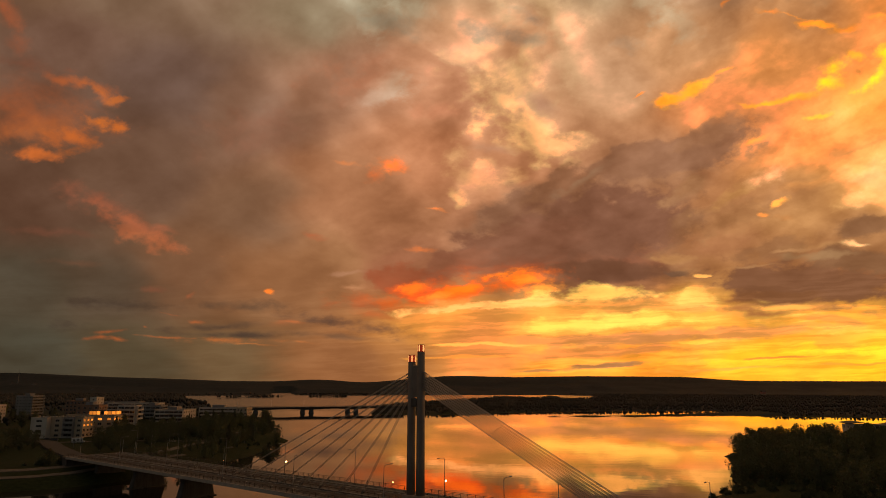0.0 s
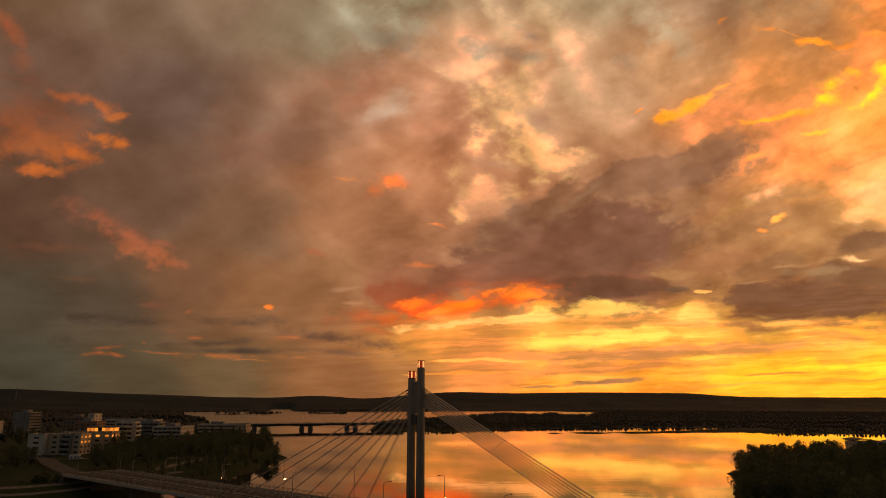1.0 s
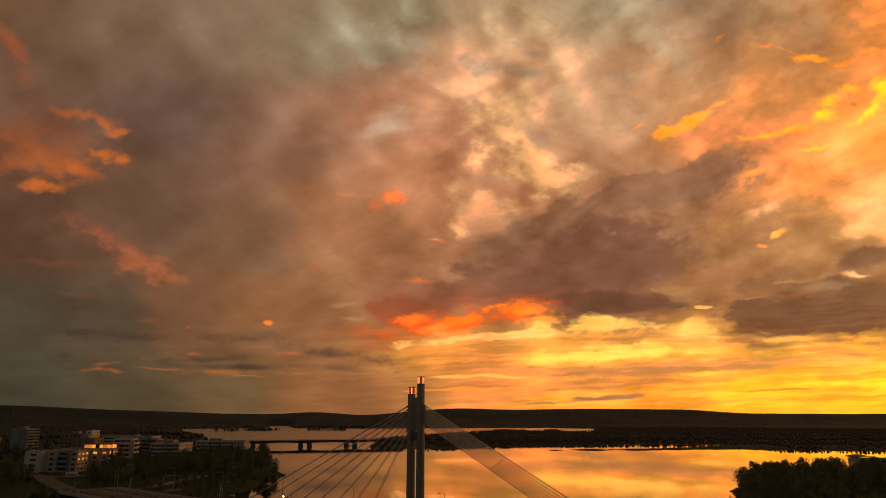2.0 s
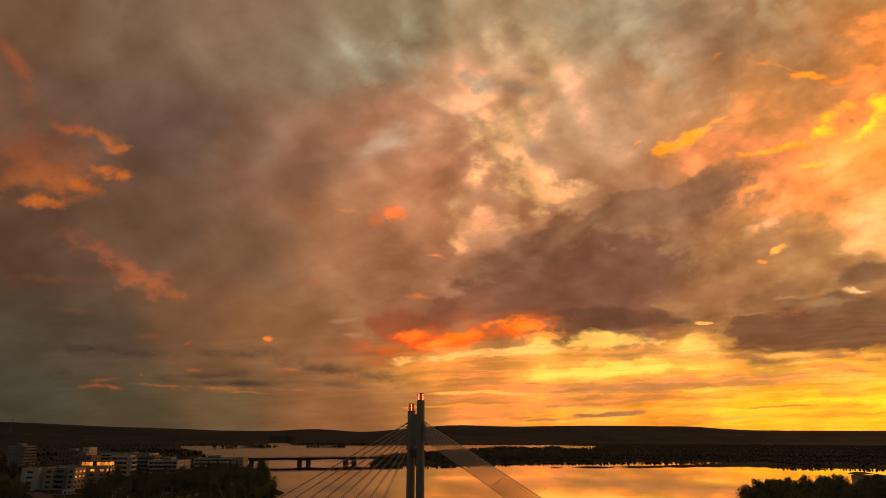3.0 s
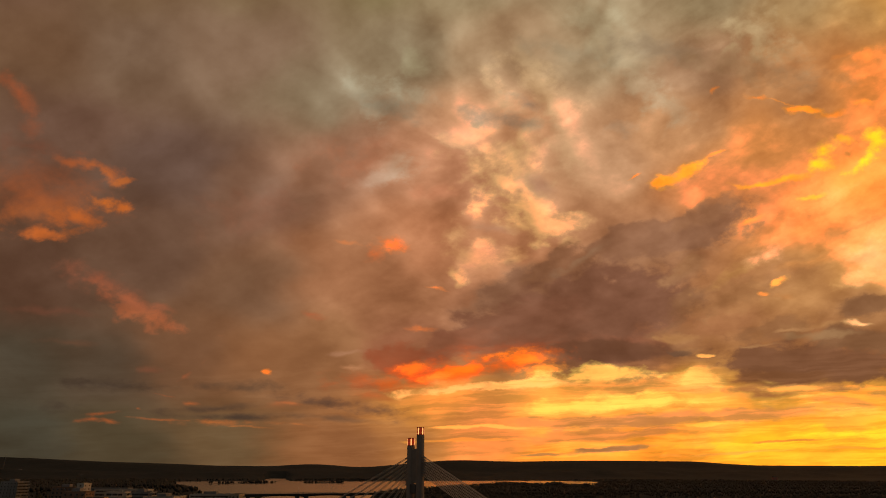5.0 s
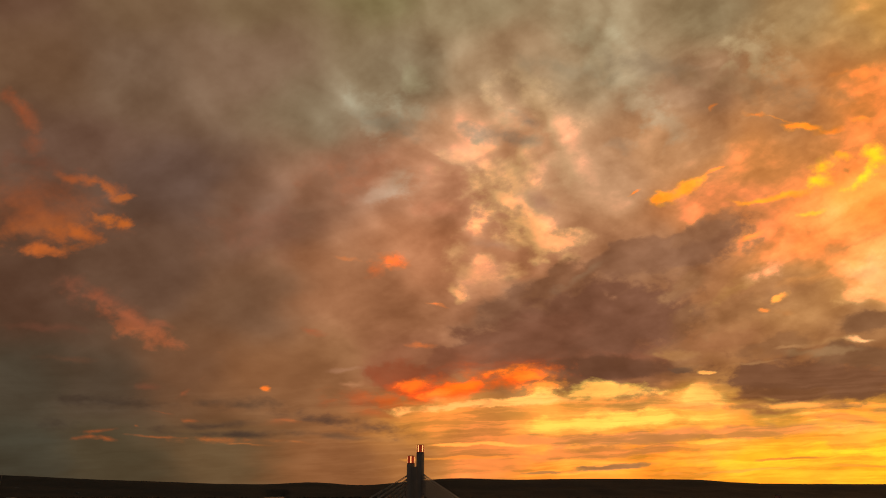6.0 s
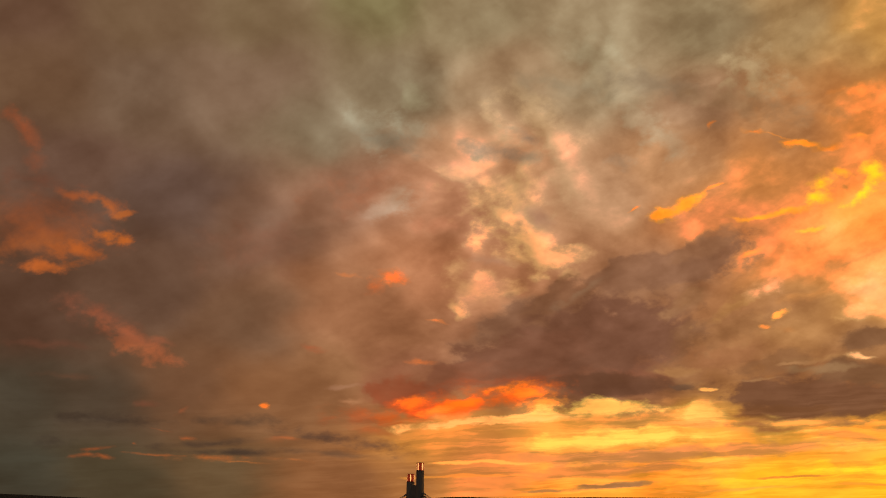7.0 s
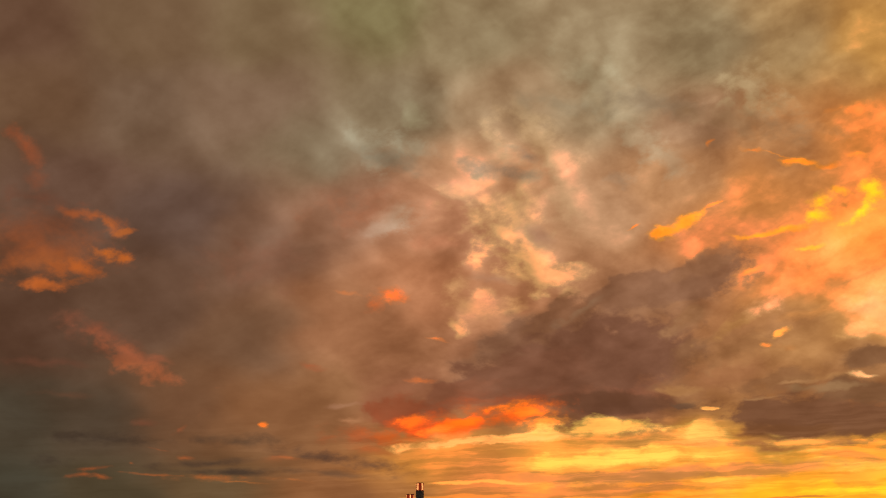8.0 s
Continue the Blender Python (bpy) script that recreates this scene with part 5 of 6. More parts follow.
def wavy_house():
    """A low house on the wooded bank under a sweeping roof."""
    ob = empty("low_house", pose(276, 452, 6, 0, 0, -6), "low pale house with a sweeping dark roof among trees", "building")
    bm = bmesh.new()
    opened_wall(bm, Matrix.Identity(4), 30, 6.4, [(2 + 4.6 * k, 4.2 + 4.6 * k, 3.8, 5.4) for k in range(6)] + [(2 + 4.6 * k, 4.2 + 4.6 * k, 0.9, 2.4) for k in range(6)])
    opened_wall(bm, pose(0, 12, 0, 0, 0, 270), 12, 6.4, [(2, 4, 3.8, 5.4), (7, 9.5, 3.8, 5.4)])
    opened_wall(bm, pose(30, 0, 0, 0, 0, 90), 12, 6.4, [(2, 4, 3.8, 5.4)])
    opened_wall(bm, pose(30, 12, 0, 0, 0, 180), 30, 6.4, [])
    part("wall", bm, WHITE_RENDER, ob)
    part("core", boxed(0.5, 29.5, 0.5, 11.5, -1, 6.2), GREY_RENDER, ob)
    for k in range(6):
        for z in (3.8, 0.9):
            window(ob, Matrix.Identity(4), (2 + 4.6 * k, 4.2 + 4.6 * k, z, z + (1.6 if z > 2 else 1.5)), False)
    bm = bmesh.new()
    rows = []
    for i in range(25):
        x = -1.2 + 32.4 * i / 24
        z = 6.5 + 1.1 * math.cos((x - 6) / 30 * 6.0)
        rows.append([bm.verts.new((x, yy, z + dz)) for yy, dz in ((-1.2, 0), (13.2, 0.5), (13.2, 0.85), (-1.2, 0.35))])
    for a, b in zip(rows, rows[1:]):
        for k in range(4):
            bm.faces.new((a[k], a[(k + 1) % 4], b[(k + 1) % 4], b[k]))
    bm.faces.new(rows[0])
    bm.faces.new(rows[-1][::-1])
    bmesh.ops.recalc_face_normals(bm, faces=bm.faces)
    part("roof", bm, ROOF_FELT, ob, "sweeping dark roof")


wavy_house()

# ---------------------------------------------------------------- roads and paths on the left bank
def ribbon(name, points, width, mat, label, lift=0.06, category="path"):
    """A path of given width laid over the ground through a few points."""
    pts = [Vector((x, y, 0)) for x, y in points]
    fine_pts = []
    for a, b in zip(pts, pts[1:]):
        n = max(2, int((b - a).length / 4))
        fine_pts += [a.lerp(b, i / n) for i in range(n)]
    fine_pts.append(pts[-1])
    for _ in range(12):
        fine_pts = [fine_pts[0]] + [(p + q * 2 + r) / 4 for p, q, r in zip(fine_pts, fine_pts[1:], fine_pts[2:])] + [fine_pts[-1]]
    bm = bmesh.new()
    rows = []
    for i, p in enumerate(fine_pts):
        d = (fine_pts[min(i + 1, len(fine_pts) - 1)] - fine_pts[max(i - 1, 0)]).normalized()
        side = Vector((-d.y, d.x, 0)) * width / 2
        row = []
        for k in (-1, -0.33, 0.33, 1):
            q = p + side * k
            row.append(bm.verts.new((q.x, q.y, max(ground_height(q.x, q.y), 0.2) + lift)))
        for k in (1, -1):
            q = p + side * k * 1.05
            row.append(bm.verts.new((q.x, q.y, ground_height(q.x, q.y) - 0.4)))
        rows.append(row)
    for a, b in zip(rows, rows[1:]):
        for k in range(6):
            bm.faces.new((a[k], a[(k + 1) % 6], b[(k + 1) % 6], b[k]))
    bmesh.ops.recalc_face_normals(bm, faces=bm.faces)
    return tagged(mesh_object(name, bm, mat), label, category, kind="structure")


ribbon("road", [(-160, 300), (-182, 325), (-207, 356), (-226, 385), (-262, 402), (-340, 420), (-460, 470)], 9, ASPHALT, "dark asphalt street leading off the bridge", 0.9, "road")
ribbon("path", [(-320, 268), (-215, 268), (-172, 268), (-150, 292), (-143, 338), (-143, 384), (-136, 424), (-146, 480), (-150, 520), (-158, 612), (-175, 640)], 4.5, GRAVEL, "pale riverside walking path", 0.2)
ribbon("path", [(-320, 255), (-215, 256), (-165, 259), (-150, 271), (-140, 300), (-130, 338)], 3, GRAVEL, "narrow pale path along the water", 0.2)
ribbon("path", [(-226, 385), (-190, 400), (-160, 396), (-138, 408)], 3.5, GRAVEL, "pale path from the street to the park", 0.2)


# ---------------------------------------------------------------- trees
def blades(name, centres, ways, sizes, mat, seed):
    """One mesh of many small leaf sprays: bent diamonds at the given places."""
    rng = np.random.RandomState(seed)
    n = len(centres)
    a = rng.normal(size=(n, 3)) + ways * 0.8
    a /= np.linalg.norm(a, axis=1, keepdims=True)
    b = np.cross(a, rng.normal(size=(n, 3)))
    b /= np.linalg.norm(b, axis=1, keepdims=True) + 1e-9
    s = sizes[:, None]
    c = np.cross(a, b) * s * 0.25
    v = np.stack([centres - a * s, centres - b * s * 0.6 + c, centres + a * s, centres + b * s * 0.6 + c], 1).reshape(-1, 3)
    k = np.arange(n)[:, None] * 4
    f = np.concatenate([k + [0, 1, 2], k + [0, 2, 3]])
    me = bpy.data.meshes.new(name)
    me.from_pydata(v.tolist(), [], f.tolist())
    me.materials.append(mat)
    return me


def broadleaf(seed, high, wide, leaf, bark, count, label, name="birch_tree"):
    """A trunk with limbs and a lobed crown of leaf sprays."""
    rng = np.random.RandomState(seed)
    tree = empty(name, Matrix.Identity(4), label, "tree", "bank trees")
    bm = bmesh.new()
    lean = rng.uniform(-0.3, 0.3, 2)
    tube(bm, [(0, 0, -0.5), (lean[0] * 0.4, lean[1] * 0.4, high * 0.35), (lean[0], lean[1], high * 0.7), (lean[0] * 1.3, lean[1] * 1.3, high * 0.95)],
         [0.018 * high, 0.014 * high, 0.008 * high, 0.002 * high], 7)
    centres, ways, sizes = [], [], []
    lobes = 13
    for k in range(lobes):
        t = 0.16 + 0.81 * (k + rng.rand() * 0.6) / lobes
        turn = k * 2.4 + rng.rand()
        girth = wide * math.sin(math.pi * min(1, (t - 0.12) / 0.9)) ** 0.7
        out = girth * rng.uniform(0.35, 0.75)
        c = np.array([lean[0] * t + out * math.cos(turn), lean[1] * t + out * math.sin(turn), t * high])
        tube(bm, [(lean[0] * t, lean[1] * t, (t - 0.12) * high), tuple(c * [0.6, 0.6, 1] - [0, 0, 0.03 * high]), tuple(c)], [0.006 * high, 0.004 * high, 0.001 * high], 5)
        r = girth * rng.uniform(0.38, 0.6) + 0.3
        m = count // lobes
        d = rng.normal(size=(m, 3))
        d /= np.linalg.norm(d, axis=1, keepdims=True)
        rad = r * (0.55 + 0.5 * rng.rand(m) ** 0.6)[:, None]
        centres.append(c + d * rad * [1, 1, 1.15])
        ways.append(d)
        sizes.append(rng.uniform(0.26, 0.54, m) * (high / 12) ** 0.3)
    smooth(part("trunk", bm, bark, tree))
    crown = new("crown", blades("crown", np.concatenate(centres), np.concatenate(ways), np.concatenate(sizes), leaf, seed))
    crown.parent = tree
    return tree


def spruce(seed, high, wide, count, label):
    """A straight trunk with tiers of drooping needle sprays."""
    rng = np.random.RandomState(seed)
    tree = empty("spruce_tree", Matrix.Identity(4), label, "tree", "bank trees")
    bm = bmesh.new()
    rod(bm, (0, 0, -0.5), (0, 0, high * 0.97), 0.016 * high, 0.002 * high, 7)
    t = rng.rand(count) ** 0.75
    tier = 0.65 * t + 0.35 * np.floor(t * 15) / 15
    turn = rng.rand(count) * 6.283
    reach = wide * (1.02 - tier) * (0.85 + 0.2 * np.sin(turn * 5 + np.floor(t * 15) * 2)) * rng.rand(count) ** 0.45 + 0.12
    centres = np.stack([reach * np.cos(turn), reach * np.sin(turn), high * (0.1 + 0.9 * tier) - reach * 0.3 + rng.rand(count) * 0.5], 1)
    ways = np.stack([np.cos(turn), np.sin(turn), -0.4 + 0 * turn], 1) * 2
    for k in range(10):
        z, a = high * (0.12 + 0.08 * k), k * 2.4
        r = wide * (0.9 - 0.085 * k)
        rod(bm, (0, 0, z), (r * math.cos(a), r * math.sin(a), z - 0.3 * r), 0.05, 0.015, 5)
    part("trunk", bm, BARK, tree)
    crown = new("crown", blades("crown", centres, ways, rng.uniform(0.26, 0.5, count), NEEDLE, seed))
    crown.parent = tree
    return tree


def bush(seed, high, wide, label):
    rng = np.random.RandomState(seed)
    ob = empty("willow_bush", Matrix.Identity(4), label, "bush", "bank bushes")
    bm = bmesh.new()
    for k in range(7):
        a, r = k * 0.9, wide * rng.uniform(0.3, 0.7)
        tube(bm, [(0, 0, -0.3), (r * 0.4 * math.cos(a), r * 0.4 * math.sin(a), high * 0.4), (r * math.cos(a), r * math.sin(a), high * 0.85)], [0.06, 0.04, 0.01], 5)
    part("stems", bm, BARK, ob)
    n = 650
    d = rng.normal(size=(n, 3))
    d /= np.linalg.norm(d, axis=1, keepdims=True)
    d[:, 2] = np.abs(d[:, 2])
    bump = 0.75 + 0.25 * np.sin(d[:, :1] * 7 + seed) * np.cos(d[:, 1:2] * 6)
    c = d * (0.6 + 0.4 * rng.rand(n, 1)) * bump * [wide, wide, high]
    crown = new("foliage", blades("foliage", c, d, rng.uniform(0.18, 0.38, n), LEAF_DARK, seed))
    crown.parent = ob
    return ob


KINDS = [broadleaf(11, 13, 3.4, LEAF, BIRCH, 920, "tall birch with pale trunk and loose dark crown"),
         broadleaf(12, 15, 3.9, LEAF, BIRCH, 980, "tall birch with a narrow dark crown"),
         broadleaf(13, 11, 4.2, LEAF_DARK, BARK, 980, "broad dark willow tree on the bank", "willow_tree"),
         broadleaf(14, 13.5, 5.4, LEAF_DARK, BARK, 1250, "spreading dark broadleaf tree near the river", "aspen_tree"),
         spruce(15, 14, 2.6, 950, "dark pointed spruce standing among birches"), spruce(16, 17, 3.0, 1050, "tall dark spruce above the other trees")]
BUSH = bush(17, 3.0, 2.6, "dark rounded willow bush at the water")
placed = []
used = [False] * 7


def plant(i, x, y, size=1.0, turn=None, z=None):
    ob = KINDS[i] if i < 6 else BUSH
    z = ground_height(x, y) if z is None else float(z)
    m = pose(x, y, z - 0.1, 0, 0, (x * 37 + y * 11) % 360 if turn is None else turn) @ Matrix.Scale(size, 4)
    if not used[i]:
        used[i] = True
        ob.matrix_basis = m
    else:
        k = copy_thing(ob, m)
        k.matrix_basis = m
    placed.append((x, y))


BUILT = [(-262, -194, 412, 486), (-260, -205, 540, 576), (-224, -174, 594, 616), (-345, -312, 596, 618), (-328, -272, 636, 658), (-458, -425, 690, 722), (-415, -390, 572, 596), (250, 318, 408, 472), (-505, -470, 635, 660), (-422, -372, 810, 832)]


def free(x, y, room):
    if any(a - 3 < x < b + 3 and c - 3 < y < d + 3 for a, b, c, d in BUILT):
        return False
    s = ALONG[0] * (x - TOWER[0]) + ALONG[1] * (y - TOWER[1])
    o = ACROSS[0] * (x - TOWER[0]) + ACROSS[1] * (y - TOWER[1])
    if -215 < s < 260 and abs(o) < 17:
        return False
    for (ax, ay), (bx, by) in ROAD_LINES:
        ex, ey = bx - ax, by - ay
        t = min(1, max(0, ((x - ax) * ex + (y - ay) * ey) / (ex * ex + ey * ey)))
        if math.hypot(x - ax - t * ex, y - ay - t * ey) < 7:
            return False
    return all((x - px) ** 2 + (y - py) ** 2 > room ** 2 for px, py in placed)


def legs(points):
    return list(zip(points, points[1:]))


ROAD_LINES = legs([(-160, 300), (-182, 325), (-207, 356), (-226, 385), (-262, 402), (-340, 420)]) + legs([(-215, 268), (-172, 268), (-150, 292), (-143, 338), (-143, 384), (-136, 424), (-146, 480), (-150, 520), (-158, 612)])


def grove(n, x0, x1, y0, y1, kinds, room, seed, low=0.75, high=1.1, least=1.0):
    """Scatters n trees over a stretch of bank, clear of roads, houses and one another."""
    rng = random.Random(seed)
    tries = [(rng.uniform(x0, x1), rng.uniform(y0, y1)) for _ in range(n * 10)]
    tall = height(np.array([p[0] for p in tries]), np.array([p[1] for p in tries]))
    done = 0
    for (x, y), z in zip(tries, tall):
        if done < n and z > least and free(x, y, room):
            plant(rng.choice(kinds), x, y, rng.uniform(low, high), None, z)
            done += 1


# trees along the park, the street and the water on the town side
for i, x, y, k in ((3, -166, 628, 0.95), (2, -160, 616, 0.9), (3, -172, 640, 0.9), (6, -95.5, 371, 1.3), (6, -98, 374, 1.0), (2, -112, 452, 0.7), (2, -116, 468, 0.75), (6, -114, 440, 1.0), (6, -118, 425, 1.0), (1, -203, 424, 0.95), (0, -206, 431, 0.9), (2, -166, 284, 0.6), (6, -163, 288, 1.3), (6, -170, 286, 1.4), (3, -196, 420, 0.6), (3, -190, 428, 0.62)):
    plant(i, x, y, k)
grove(46, -200, -122, 385, 440, [0, 2, 3, 3, 4, 5], 4.2, 5, 0.55, 0.95)
grove(90, -196, -128, 440, 585, [0, 1, 2, 3, 3, 4, 5], 4.4, 52, 0.5, 0.82)
grove(16, -150, -118, 300, 400, [2, 3, 0], 5, 51, 0.4, 0.6)
grove(16, -190, -155, 320, 390, [0, 3, 2], 5.5, 6, 0.5, 0.75)
grove(34, -250, -206, 300, 376, [2, 3, 3, 0], 4.5, 7, 0.6, 0.85)
grove(10, -201, -184, 398, 430, [0, 1, 5, 3], 4.0, 72, 0.6, 0.95)
grove(12, -400, -270, 350, 400, [3, 0, 2], 7, 71, 0.6, 0.9)
grove(16, -420, -258, 400, 560, [0, 3, 5, 4], 8, 8, 0.8, 1.1)
grove(40, -430, -170, 505, 700, [0, 3, 5, 4, 1], 8, 9, 0.5, 0.75)
grove(20, -600, -420, 480, 800, [3, 5, 4, 1], 12, 10, 0.9, 1.2)
grove(14, -146, -106, 300, 480, [6], 3, 12, 0.5, 0.9, 0.4)
grove(12, -230, -150, 240, 290, [6, 2], 5, 13, 0.4, 0.7, 0.6)
# the dense wood on the other bank
for i, x, y, k in ((0, 78, 206, 0.26), (0, 74, 197, 0.2), (2, 119, 262, 0.85), (3, 126, 278, 0.9), (3, 136, 300, 1.0), (1, 147, 318, 1.0), (3, 157, 334, 0.9), (3, 168, 352, 0.85), (2, 122, 268, 0.8)):
    plant(i, x, y, k)
grove(22, 114, 140, 255, 310, [2, 3, 6, 6], 3.6, 23, 0.5, 0.8, 0.3)
grove(80, 114, 178, 186, 252, [2, 3, 6, 6], 3.6, 25, 0.6, 0.85, 0.8)
grove(150, 112, 300, 150, 335, [0, 1, 2, 3, 3, 3], 4.6, 20, 0.85, 1.08, 1.0)
grove(120, 140, 330, 335, 430, [0, 2, 3, 3, 3, 3], 4.6, 24, 0.6, 0.78, 1.0)
grove(90, 200, 420, 330, 500, [0, 1, 3, 3, 4], 5.5, 21, 0.4, 0.55, 1.0)
grove(10, 116, 170, 250, 340, [6], 4, 22, 0.8, 1.4, 0.2)
grove(16, 90, 116, 195, 250, [6], 3, 26, 0.6, 0.95, 0.2)


def far_woods():
    """Thousands of small trees on the islands and far shores, one mesh."""
    rng = np.random.RandomState(31)
    n = 90000
    r = 620 * (2700 / 620) ** (rng.rand(n) ** 0.8)
    a = np.radians(rng.uniform(-44, 44, n))
    x, y = r * np.sin(a), r * np.cos(a)
    z = height(x, y)
    town = (x < -150) & (y < 860) & (x > -520)
    near = (x > 0) & (y < 640)
    thin = rng.rand(n) < np.clip(0.18 + 0.5 * (wobble(x, y, 240, 5) > -0.2), 0, 1)
    lake_side = (x > -620) & (x < -150) & (y > 640) & (y < 1300)
    keep = (z > 0.35) & ~near & thin & (~town | (rng.rand(n) < 0.25)) & (~lake_side | (rng.rand(n) < 0.15))
    x, y, z = x[keep][:34000], y[keep][:34000], z[keep][:34000]
    n = len(x)
    h = rng.uniform(2.6, 6.0, n) * np.where(x < -250, 1.5, 1.0) * np.where(y < 1050, 0.7, 1.0) * np.where((x > 90) & (x < 440) & (y < 925), 0.25, 1.0)
    w = h * rng.uniform(0.24, 0.42, n)
    turn = rng.rand(n) * 6.28
    leafy = rng.rand(n) < 0.7
    verts = []
    for k in range(5):
        c, s = np.cos(turn + k * 1.2566), np.sin(turn + k * 1.2566)
        verts.append(np.stack([x + w * c, y + w * s, z + h * np.where(leafy, 0.42, 0.16)], 1))
    for k in range(5):
        c, s = np.cos(turn + 0.6 + k * 1.2566), np.sin(turn + 0.6 + k * 1.2566)
        q = w * np.where(leafy, 0.85, 0.45)
        verts.append(np.stack([x + q * c, y + q * s, z + h * np.where(leafy, 0.75, 0.6) + 0 * c], 1))
    verts.append(np.stack([x, y, z + h], 1))
    verts.append(np.stack([x, y, z - 0.3], 1))
    v = np.stack(verts, 1).reshape(-1, 3)
    tri = []
    for k in range(5):
        j = (k + 1) % 5
        tri += [(k, j, 5 + k), (j, 5 + j, 5 + k), (5 + k, 5 + j, 10), (j, k, 11)]
    f = (np.arange(n)[:, None, None] * 12 + np.array(tri)[None]).reshape(-1, 3)
    me = bpy.data.meshes.new("far_woods")
    me.from_pydata(v.tolist(), [], f.tolist())
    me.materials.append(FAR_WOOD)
    me.polygons.foreach_set("use_smooth", [True] * len(me.polygons))
    tagged(new("far_woods", me), "dark spruce and birch woods on islands and far shores", "forest", kind="stuff")


far_woods()

# ---------------------------------------------------------------- vehicles and small things on the bank
RUBBER = surface("tyre_rubber", (0.012, 0.012, 0.012), (0.03, 0.03, 0.03), 4.0, 0.85, bump=0.1)
WHITE_PAINT = surface("white_vehicle_paint", (0.6, 0.58, 0.55), (0.75, 0.73, 0.7), 0.8, 0.4, bump=0.0)
DARK_PAINT = surface("dark_vehicle_paint", (0.02, 0.022, 0.026), (0.06, 0.06, 0.065), 0.8, 0.35, bump=0.0)


def wheels(parent, xs, half, r):
    for x in xs:
        for y in (-half, half):
            w = part("wheel", rod(bmesh.new(), (x, y - 0.11, r), (x, y + 0.11, r), r, sides=14), RUBBER, parent)
            part("rim", rod(bmesh.new(), (x, y - 0.12, r), (x, y + 0.12, r), r * 0.6, sides=10), STEEL, w)


def shell(bm, profile, half, taper=0.88):
    """A vehicle's body from its side outline, narrower towards the top."""
    top = max(z for x, z in profile)
    sides = []
    for s in (-1, 1):
        sides.append([bm.verts.new((x, s * half * (1 - (1 - taper) * max(0, z - top * 0.5) / (top * 0.5)), z)) for x, z in profile])
    a, b = sides
    for i in range(len(a)):
        j = (i + 1) % len(a)
        bm.faces.new((a[i], a[j], b[j], b[i]))
    bm.faces.new(a[::-1])
    bm.faces.new(b)
    bmesh.ops.recalc_face_normals(bm, faces=bm.faces)
    bmesh.ops.bevel(bm, geom=list(bm.edges), offset=0.05, segments=1, affect="EDGES")
    return bm


def camper_van(m):
    van = empty("camper_van", m, "white camper van parked by the street", "camper van")
    part("body", shell(bmesh.new(), [(-3.4, 0.5), (2.5, 0.5), (3.3, 0.55), (3.35, 1.1), (2.6, 1.35), (2.2, 2.0), (2.3, 2.9), (-3.4, 2.9)], 1.12, 0.95), WHITE_PAINT, van)
    for x0, x1, z0, z1 in ((-2.6, -1.5, 1.5, 2.1), (-0.6, 0.6, 1.5, 2.1), (1.3, 2.1, 1.35, 2.0)):
        for y in (-1.14, 1.10):
            part("side_window", boxed(x0, x1, y, y + 0.04, z0, z1, bevel=0.01), PANE, van, "dark side window")
    part("windscreen", boxed(-0.04, 0.04, -0.95, 0.95, -0.4, 0.4, m=pose(2.47, 0, 1.68, 0, -32, 0)), PANE, van)
    part("stripe", boxed(-3.3, 2.4, -1.145, -1.13, 1.0, 1.2), DARK_PAINT, van)
    wheels(van, (-2.0, 2.3), 1.0, 0.36)
    return van


def car(m, paint, label):
    ob = empty("car", m, label, "car", "parked cars")
    part("body", shell(bmesh.new(), [(-2.1, 0.35), (2.1, 0.35), (2.15, 0.7), (1.2, 0.9), (0.55, 1.42), (-1.1, 1.45), (-1.9, 1.0), (-2.15, 0.9)], 0.88, 0.78), paint, ob)
    for y in (-0.83, 0.79):
        part("side_window", boxed(-1.3, 0.7, y, y + 0.04, 0.95, 1.3, bevel=0.01), PANE, ob)
    part("windscreen", boxed(-0.02, 0.02, -0.62, 0.62, -0.32, 0.32, m=pose(0.92, 0, 1.17, 0, -52, 0)), PANE, ob)
    for y in (-0.6, 0.6):
        part("headlight", boxed(2.1, 2.17, y - 0.16, y + 0.16, 0.58, 0.72, bevel=0.02), HEAD_GLASS, ob)
        part("tail_light", boxed(-2.18, -2.1, y - 0.14, y + 0.14, 0.7, 0.85, bevel=0.02), LANTERN, ob)
    wheels(ob, (-1.35, 1.35), 0.78, 0.31)
    return ob


def on_ground(x, y, turn, lift=0.0):
    return pose(x, y, ground_height(x, y) + lift, 0, 0, turn)


camper_van(on_ground(-208, 382, 20, 0.12))
c = car(on_ground(-232, 400, 25), DARK_PAINT, "dark parked car in front of the houses")
copy_thing(c, on_ground(-238, 403, 25))
copy_thing(c, on_ground(-217, 396, 20))
w = car(on_ground(-150, 596, 60), WHITE_PAINT, "white parked car by the riverside houses")
copy_thing(w, on_ground(-163, 594, 80))


def flagpole(m):
    ob = empty("flagpole", m, "tall white flagpole at the bridge's end", "flagpole", "flagpoles")
    part("pole", rod(bmesh.new(), (0, 0, 0), (0, 0, 9), 0.09, 0.05), PAINT, ob)
    part("knob", rod(bmesh.new(), (0, 0, 9), (0, 0, 9.2), 0.1), STEEL, ob)
    return ob


f0 = flagpole(on_ground(-139, 303, 0))
copy_thing(f0, on_ground(-146, 306, 0))

# park lamps on the town side, off at dusk
for x, y in ((-150, 345), (-152, 372), (-138, 420), (-152, 470), (-158, 545), (-190, 345), (-214, 372), (-240, 396)):
    copy_thing(far_lamp, on_ground(x, y, (x * 13) % 360) @ Matrix.Scale(0.75, 4))


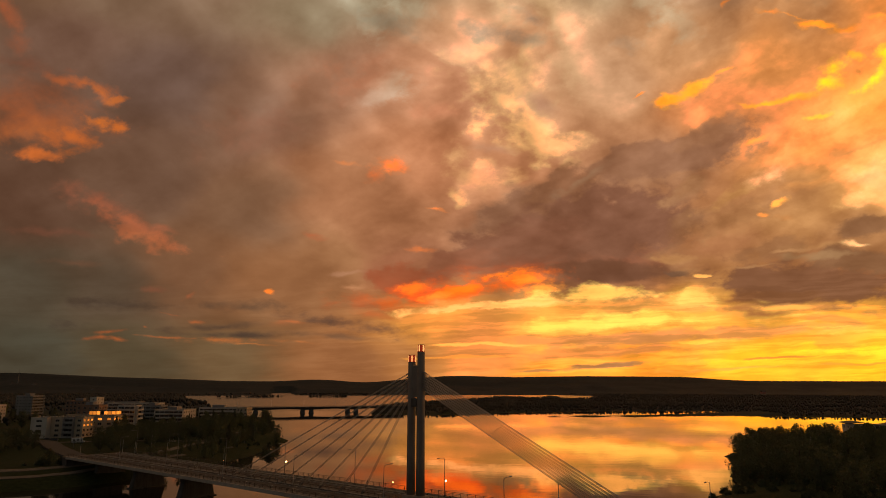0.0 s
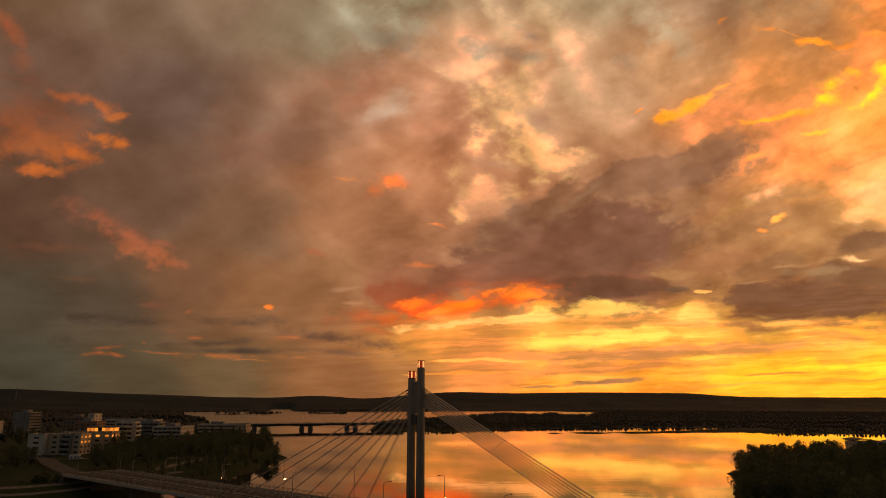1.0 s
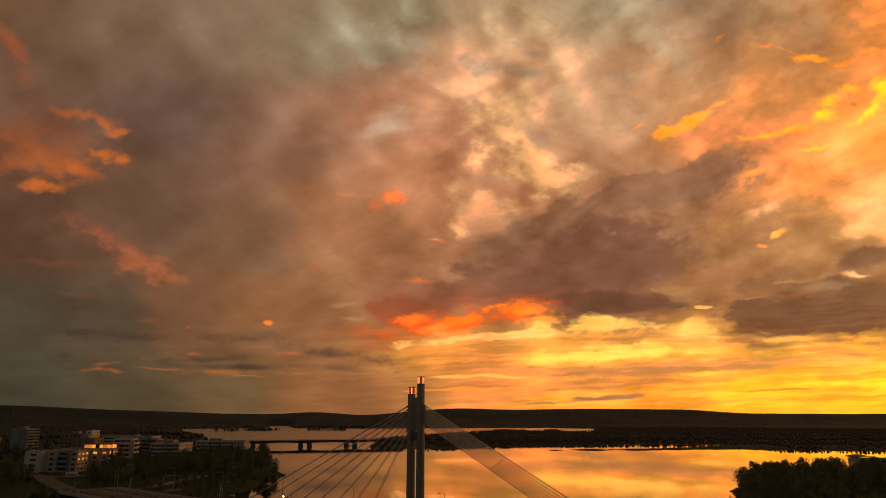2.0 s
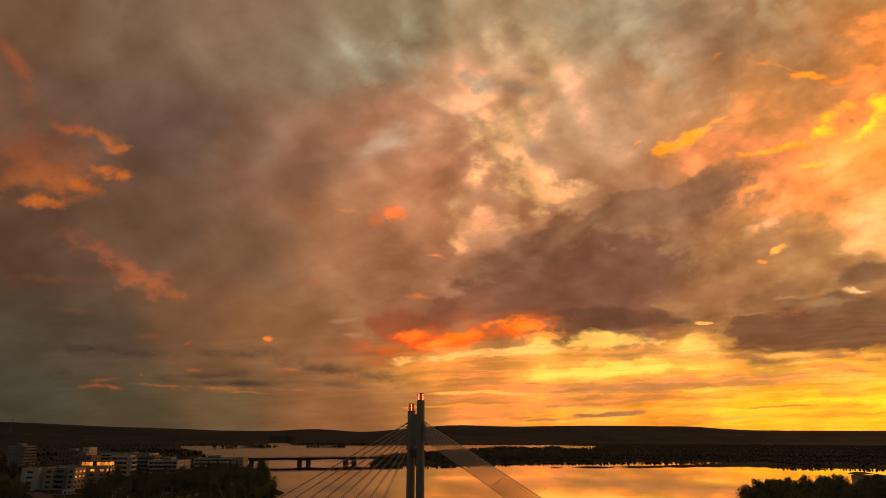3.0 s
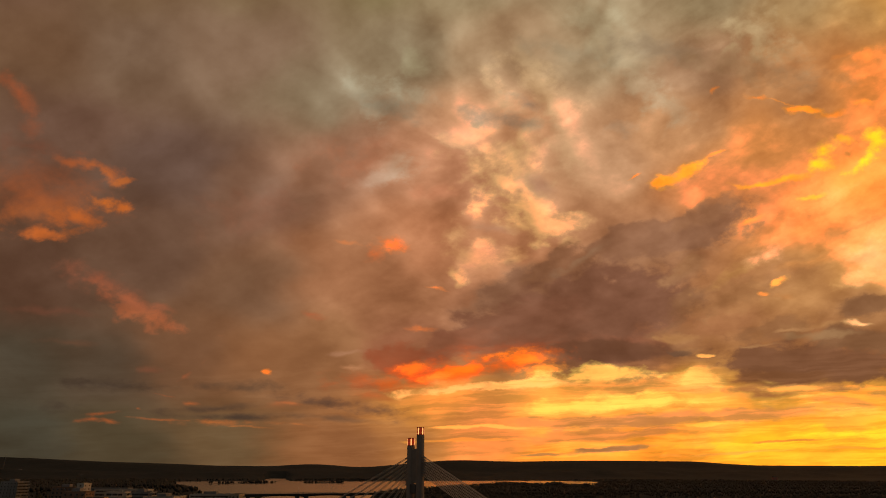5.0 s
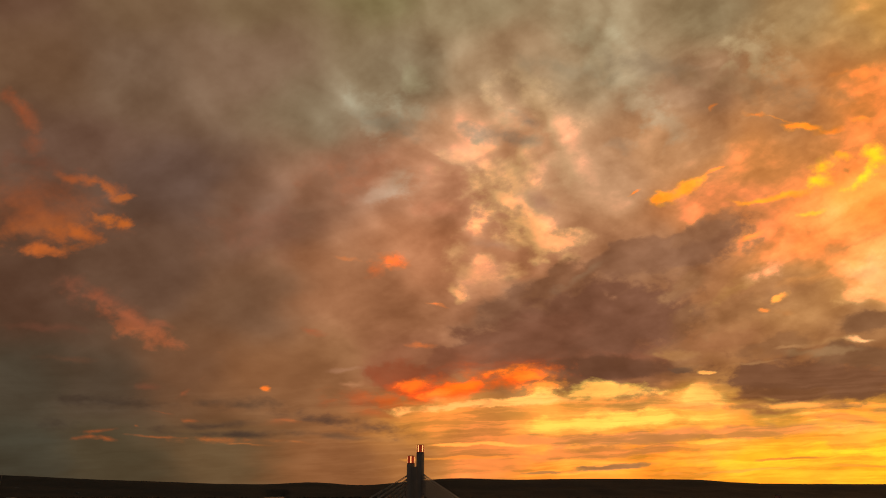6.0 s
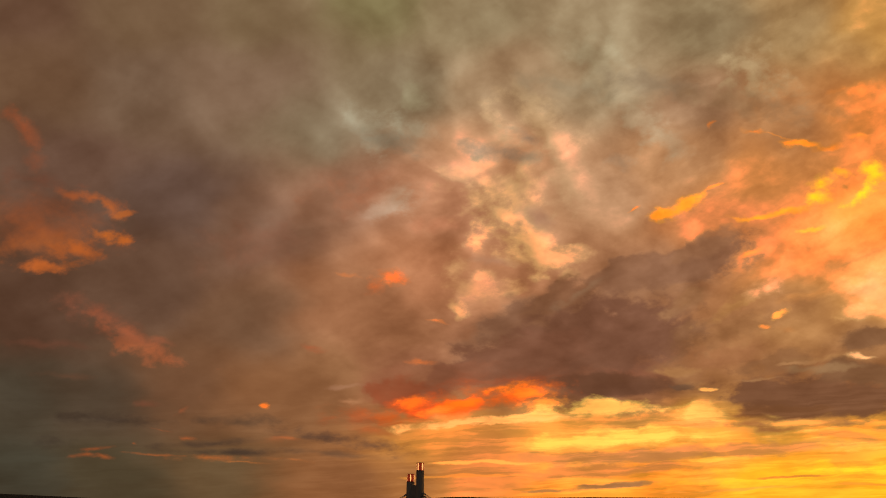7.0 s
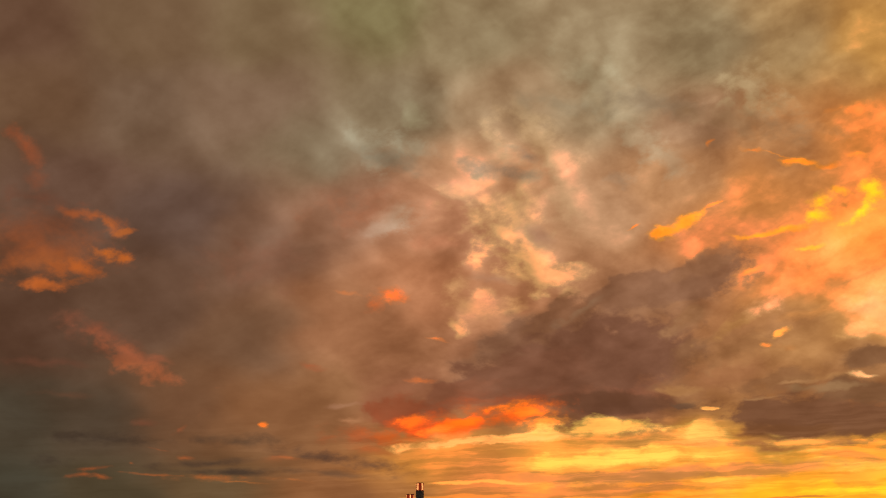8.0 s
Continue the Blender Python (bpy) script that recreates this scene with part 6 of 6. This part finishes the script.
def mast(m):
    ob = empty("radio_mast", m, "slim grey radio mast on the far hill", "mast")
    bm = bmesh.new()
    for k in range(3):
        a = k * 2.094
        rod(bm, (2 * math.cos(a), 2 * math.sin(a), -2), (0.4 * math.cos(a), 0.4 * math.sin(a), 62), 0.5, 0.3)
    part("legs", bm, STEEL, ob)
    part("aerial", rod(bmesh.new(), (0, 0, 60), (0, 0, 76), 0.35), STEEL, ob)
    for z in (15, 30, 45, 58):
        part("platform", rod(bmesh.new(), (0, 0, z), (0, 0, z + 1), 2.4 - z * 0.025), STEEL, ob)
    return ob


mast(on_ground(-2262, 3500, 0))


def farmhouse(m, label, wall, w, d, h):
    ob = empty("far_house", m, label, "house", "far houses")
    part("wall", boxed(-w / 2, w / 2, -d / 2, d / 2, -1, h), wall, ob)
    bm = bmesh.new()
    a = [bm.verts.new(p) for p in ((-w / 2 - 0.6, -d / 2 - 0.6, h), (w / 2 + 0.6, -d / 2 - 0.6, h), (w / 2 + 0.6, d / 2 + 0.6, h), (-w / 2 - 0.6, d / 2 + 0.6, h), (-w / 2 - 0.6, 0, h + d * 0.45), (w / 2 + 0.6, 0, h + d * 0.45))]
    for q in ((0, 1, 5, 4), (2, 3, 4, 5), (1, 2, 5), (3, 0, 4), (3, 2, 1, 0)):
        bm.faces.new([a[i] for i in q])
    part("roof", bm, ROOF_FELT, ob)
    for k in range(3):
        part("window", boxed(-w / 2 + w * (k + 0.7) / 4, -w / 2 + w * (k + 0.7) / 4 + 1.4, -d / 2 - 0.05, -d / 2 - 0.003, 1.2, 2.6), PANE, ob)
    return ob


RED_WALL = surface("red_timber", (0.4, 0.16, 0.12), (0.52, 0.24, 0.18), 0.4, 0.8, bump=0.1)
farmhouse(on_ground(1240, 2560, 10), "large reddish house on the far wooded shore", RED_WALL, 15, 11, 9)
fh = farmhouse(on_ground(-2150, 3300, 10), "grey house on the far hillside", GREY_RENDER, 14, 9, 5)
for x, y in ((-2080, 3350), (-2240, 3420), (-1700, 3200)):
    copy_thing(fh, on_ground(x, y, (x * 7) % 60))
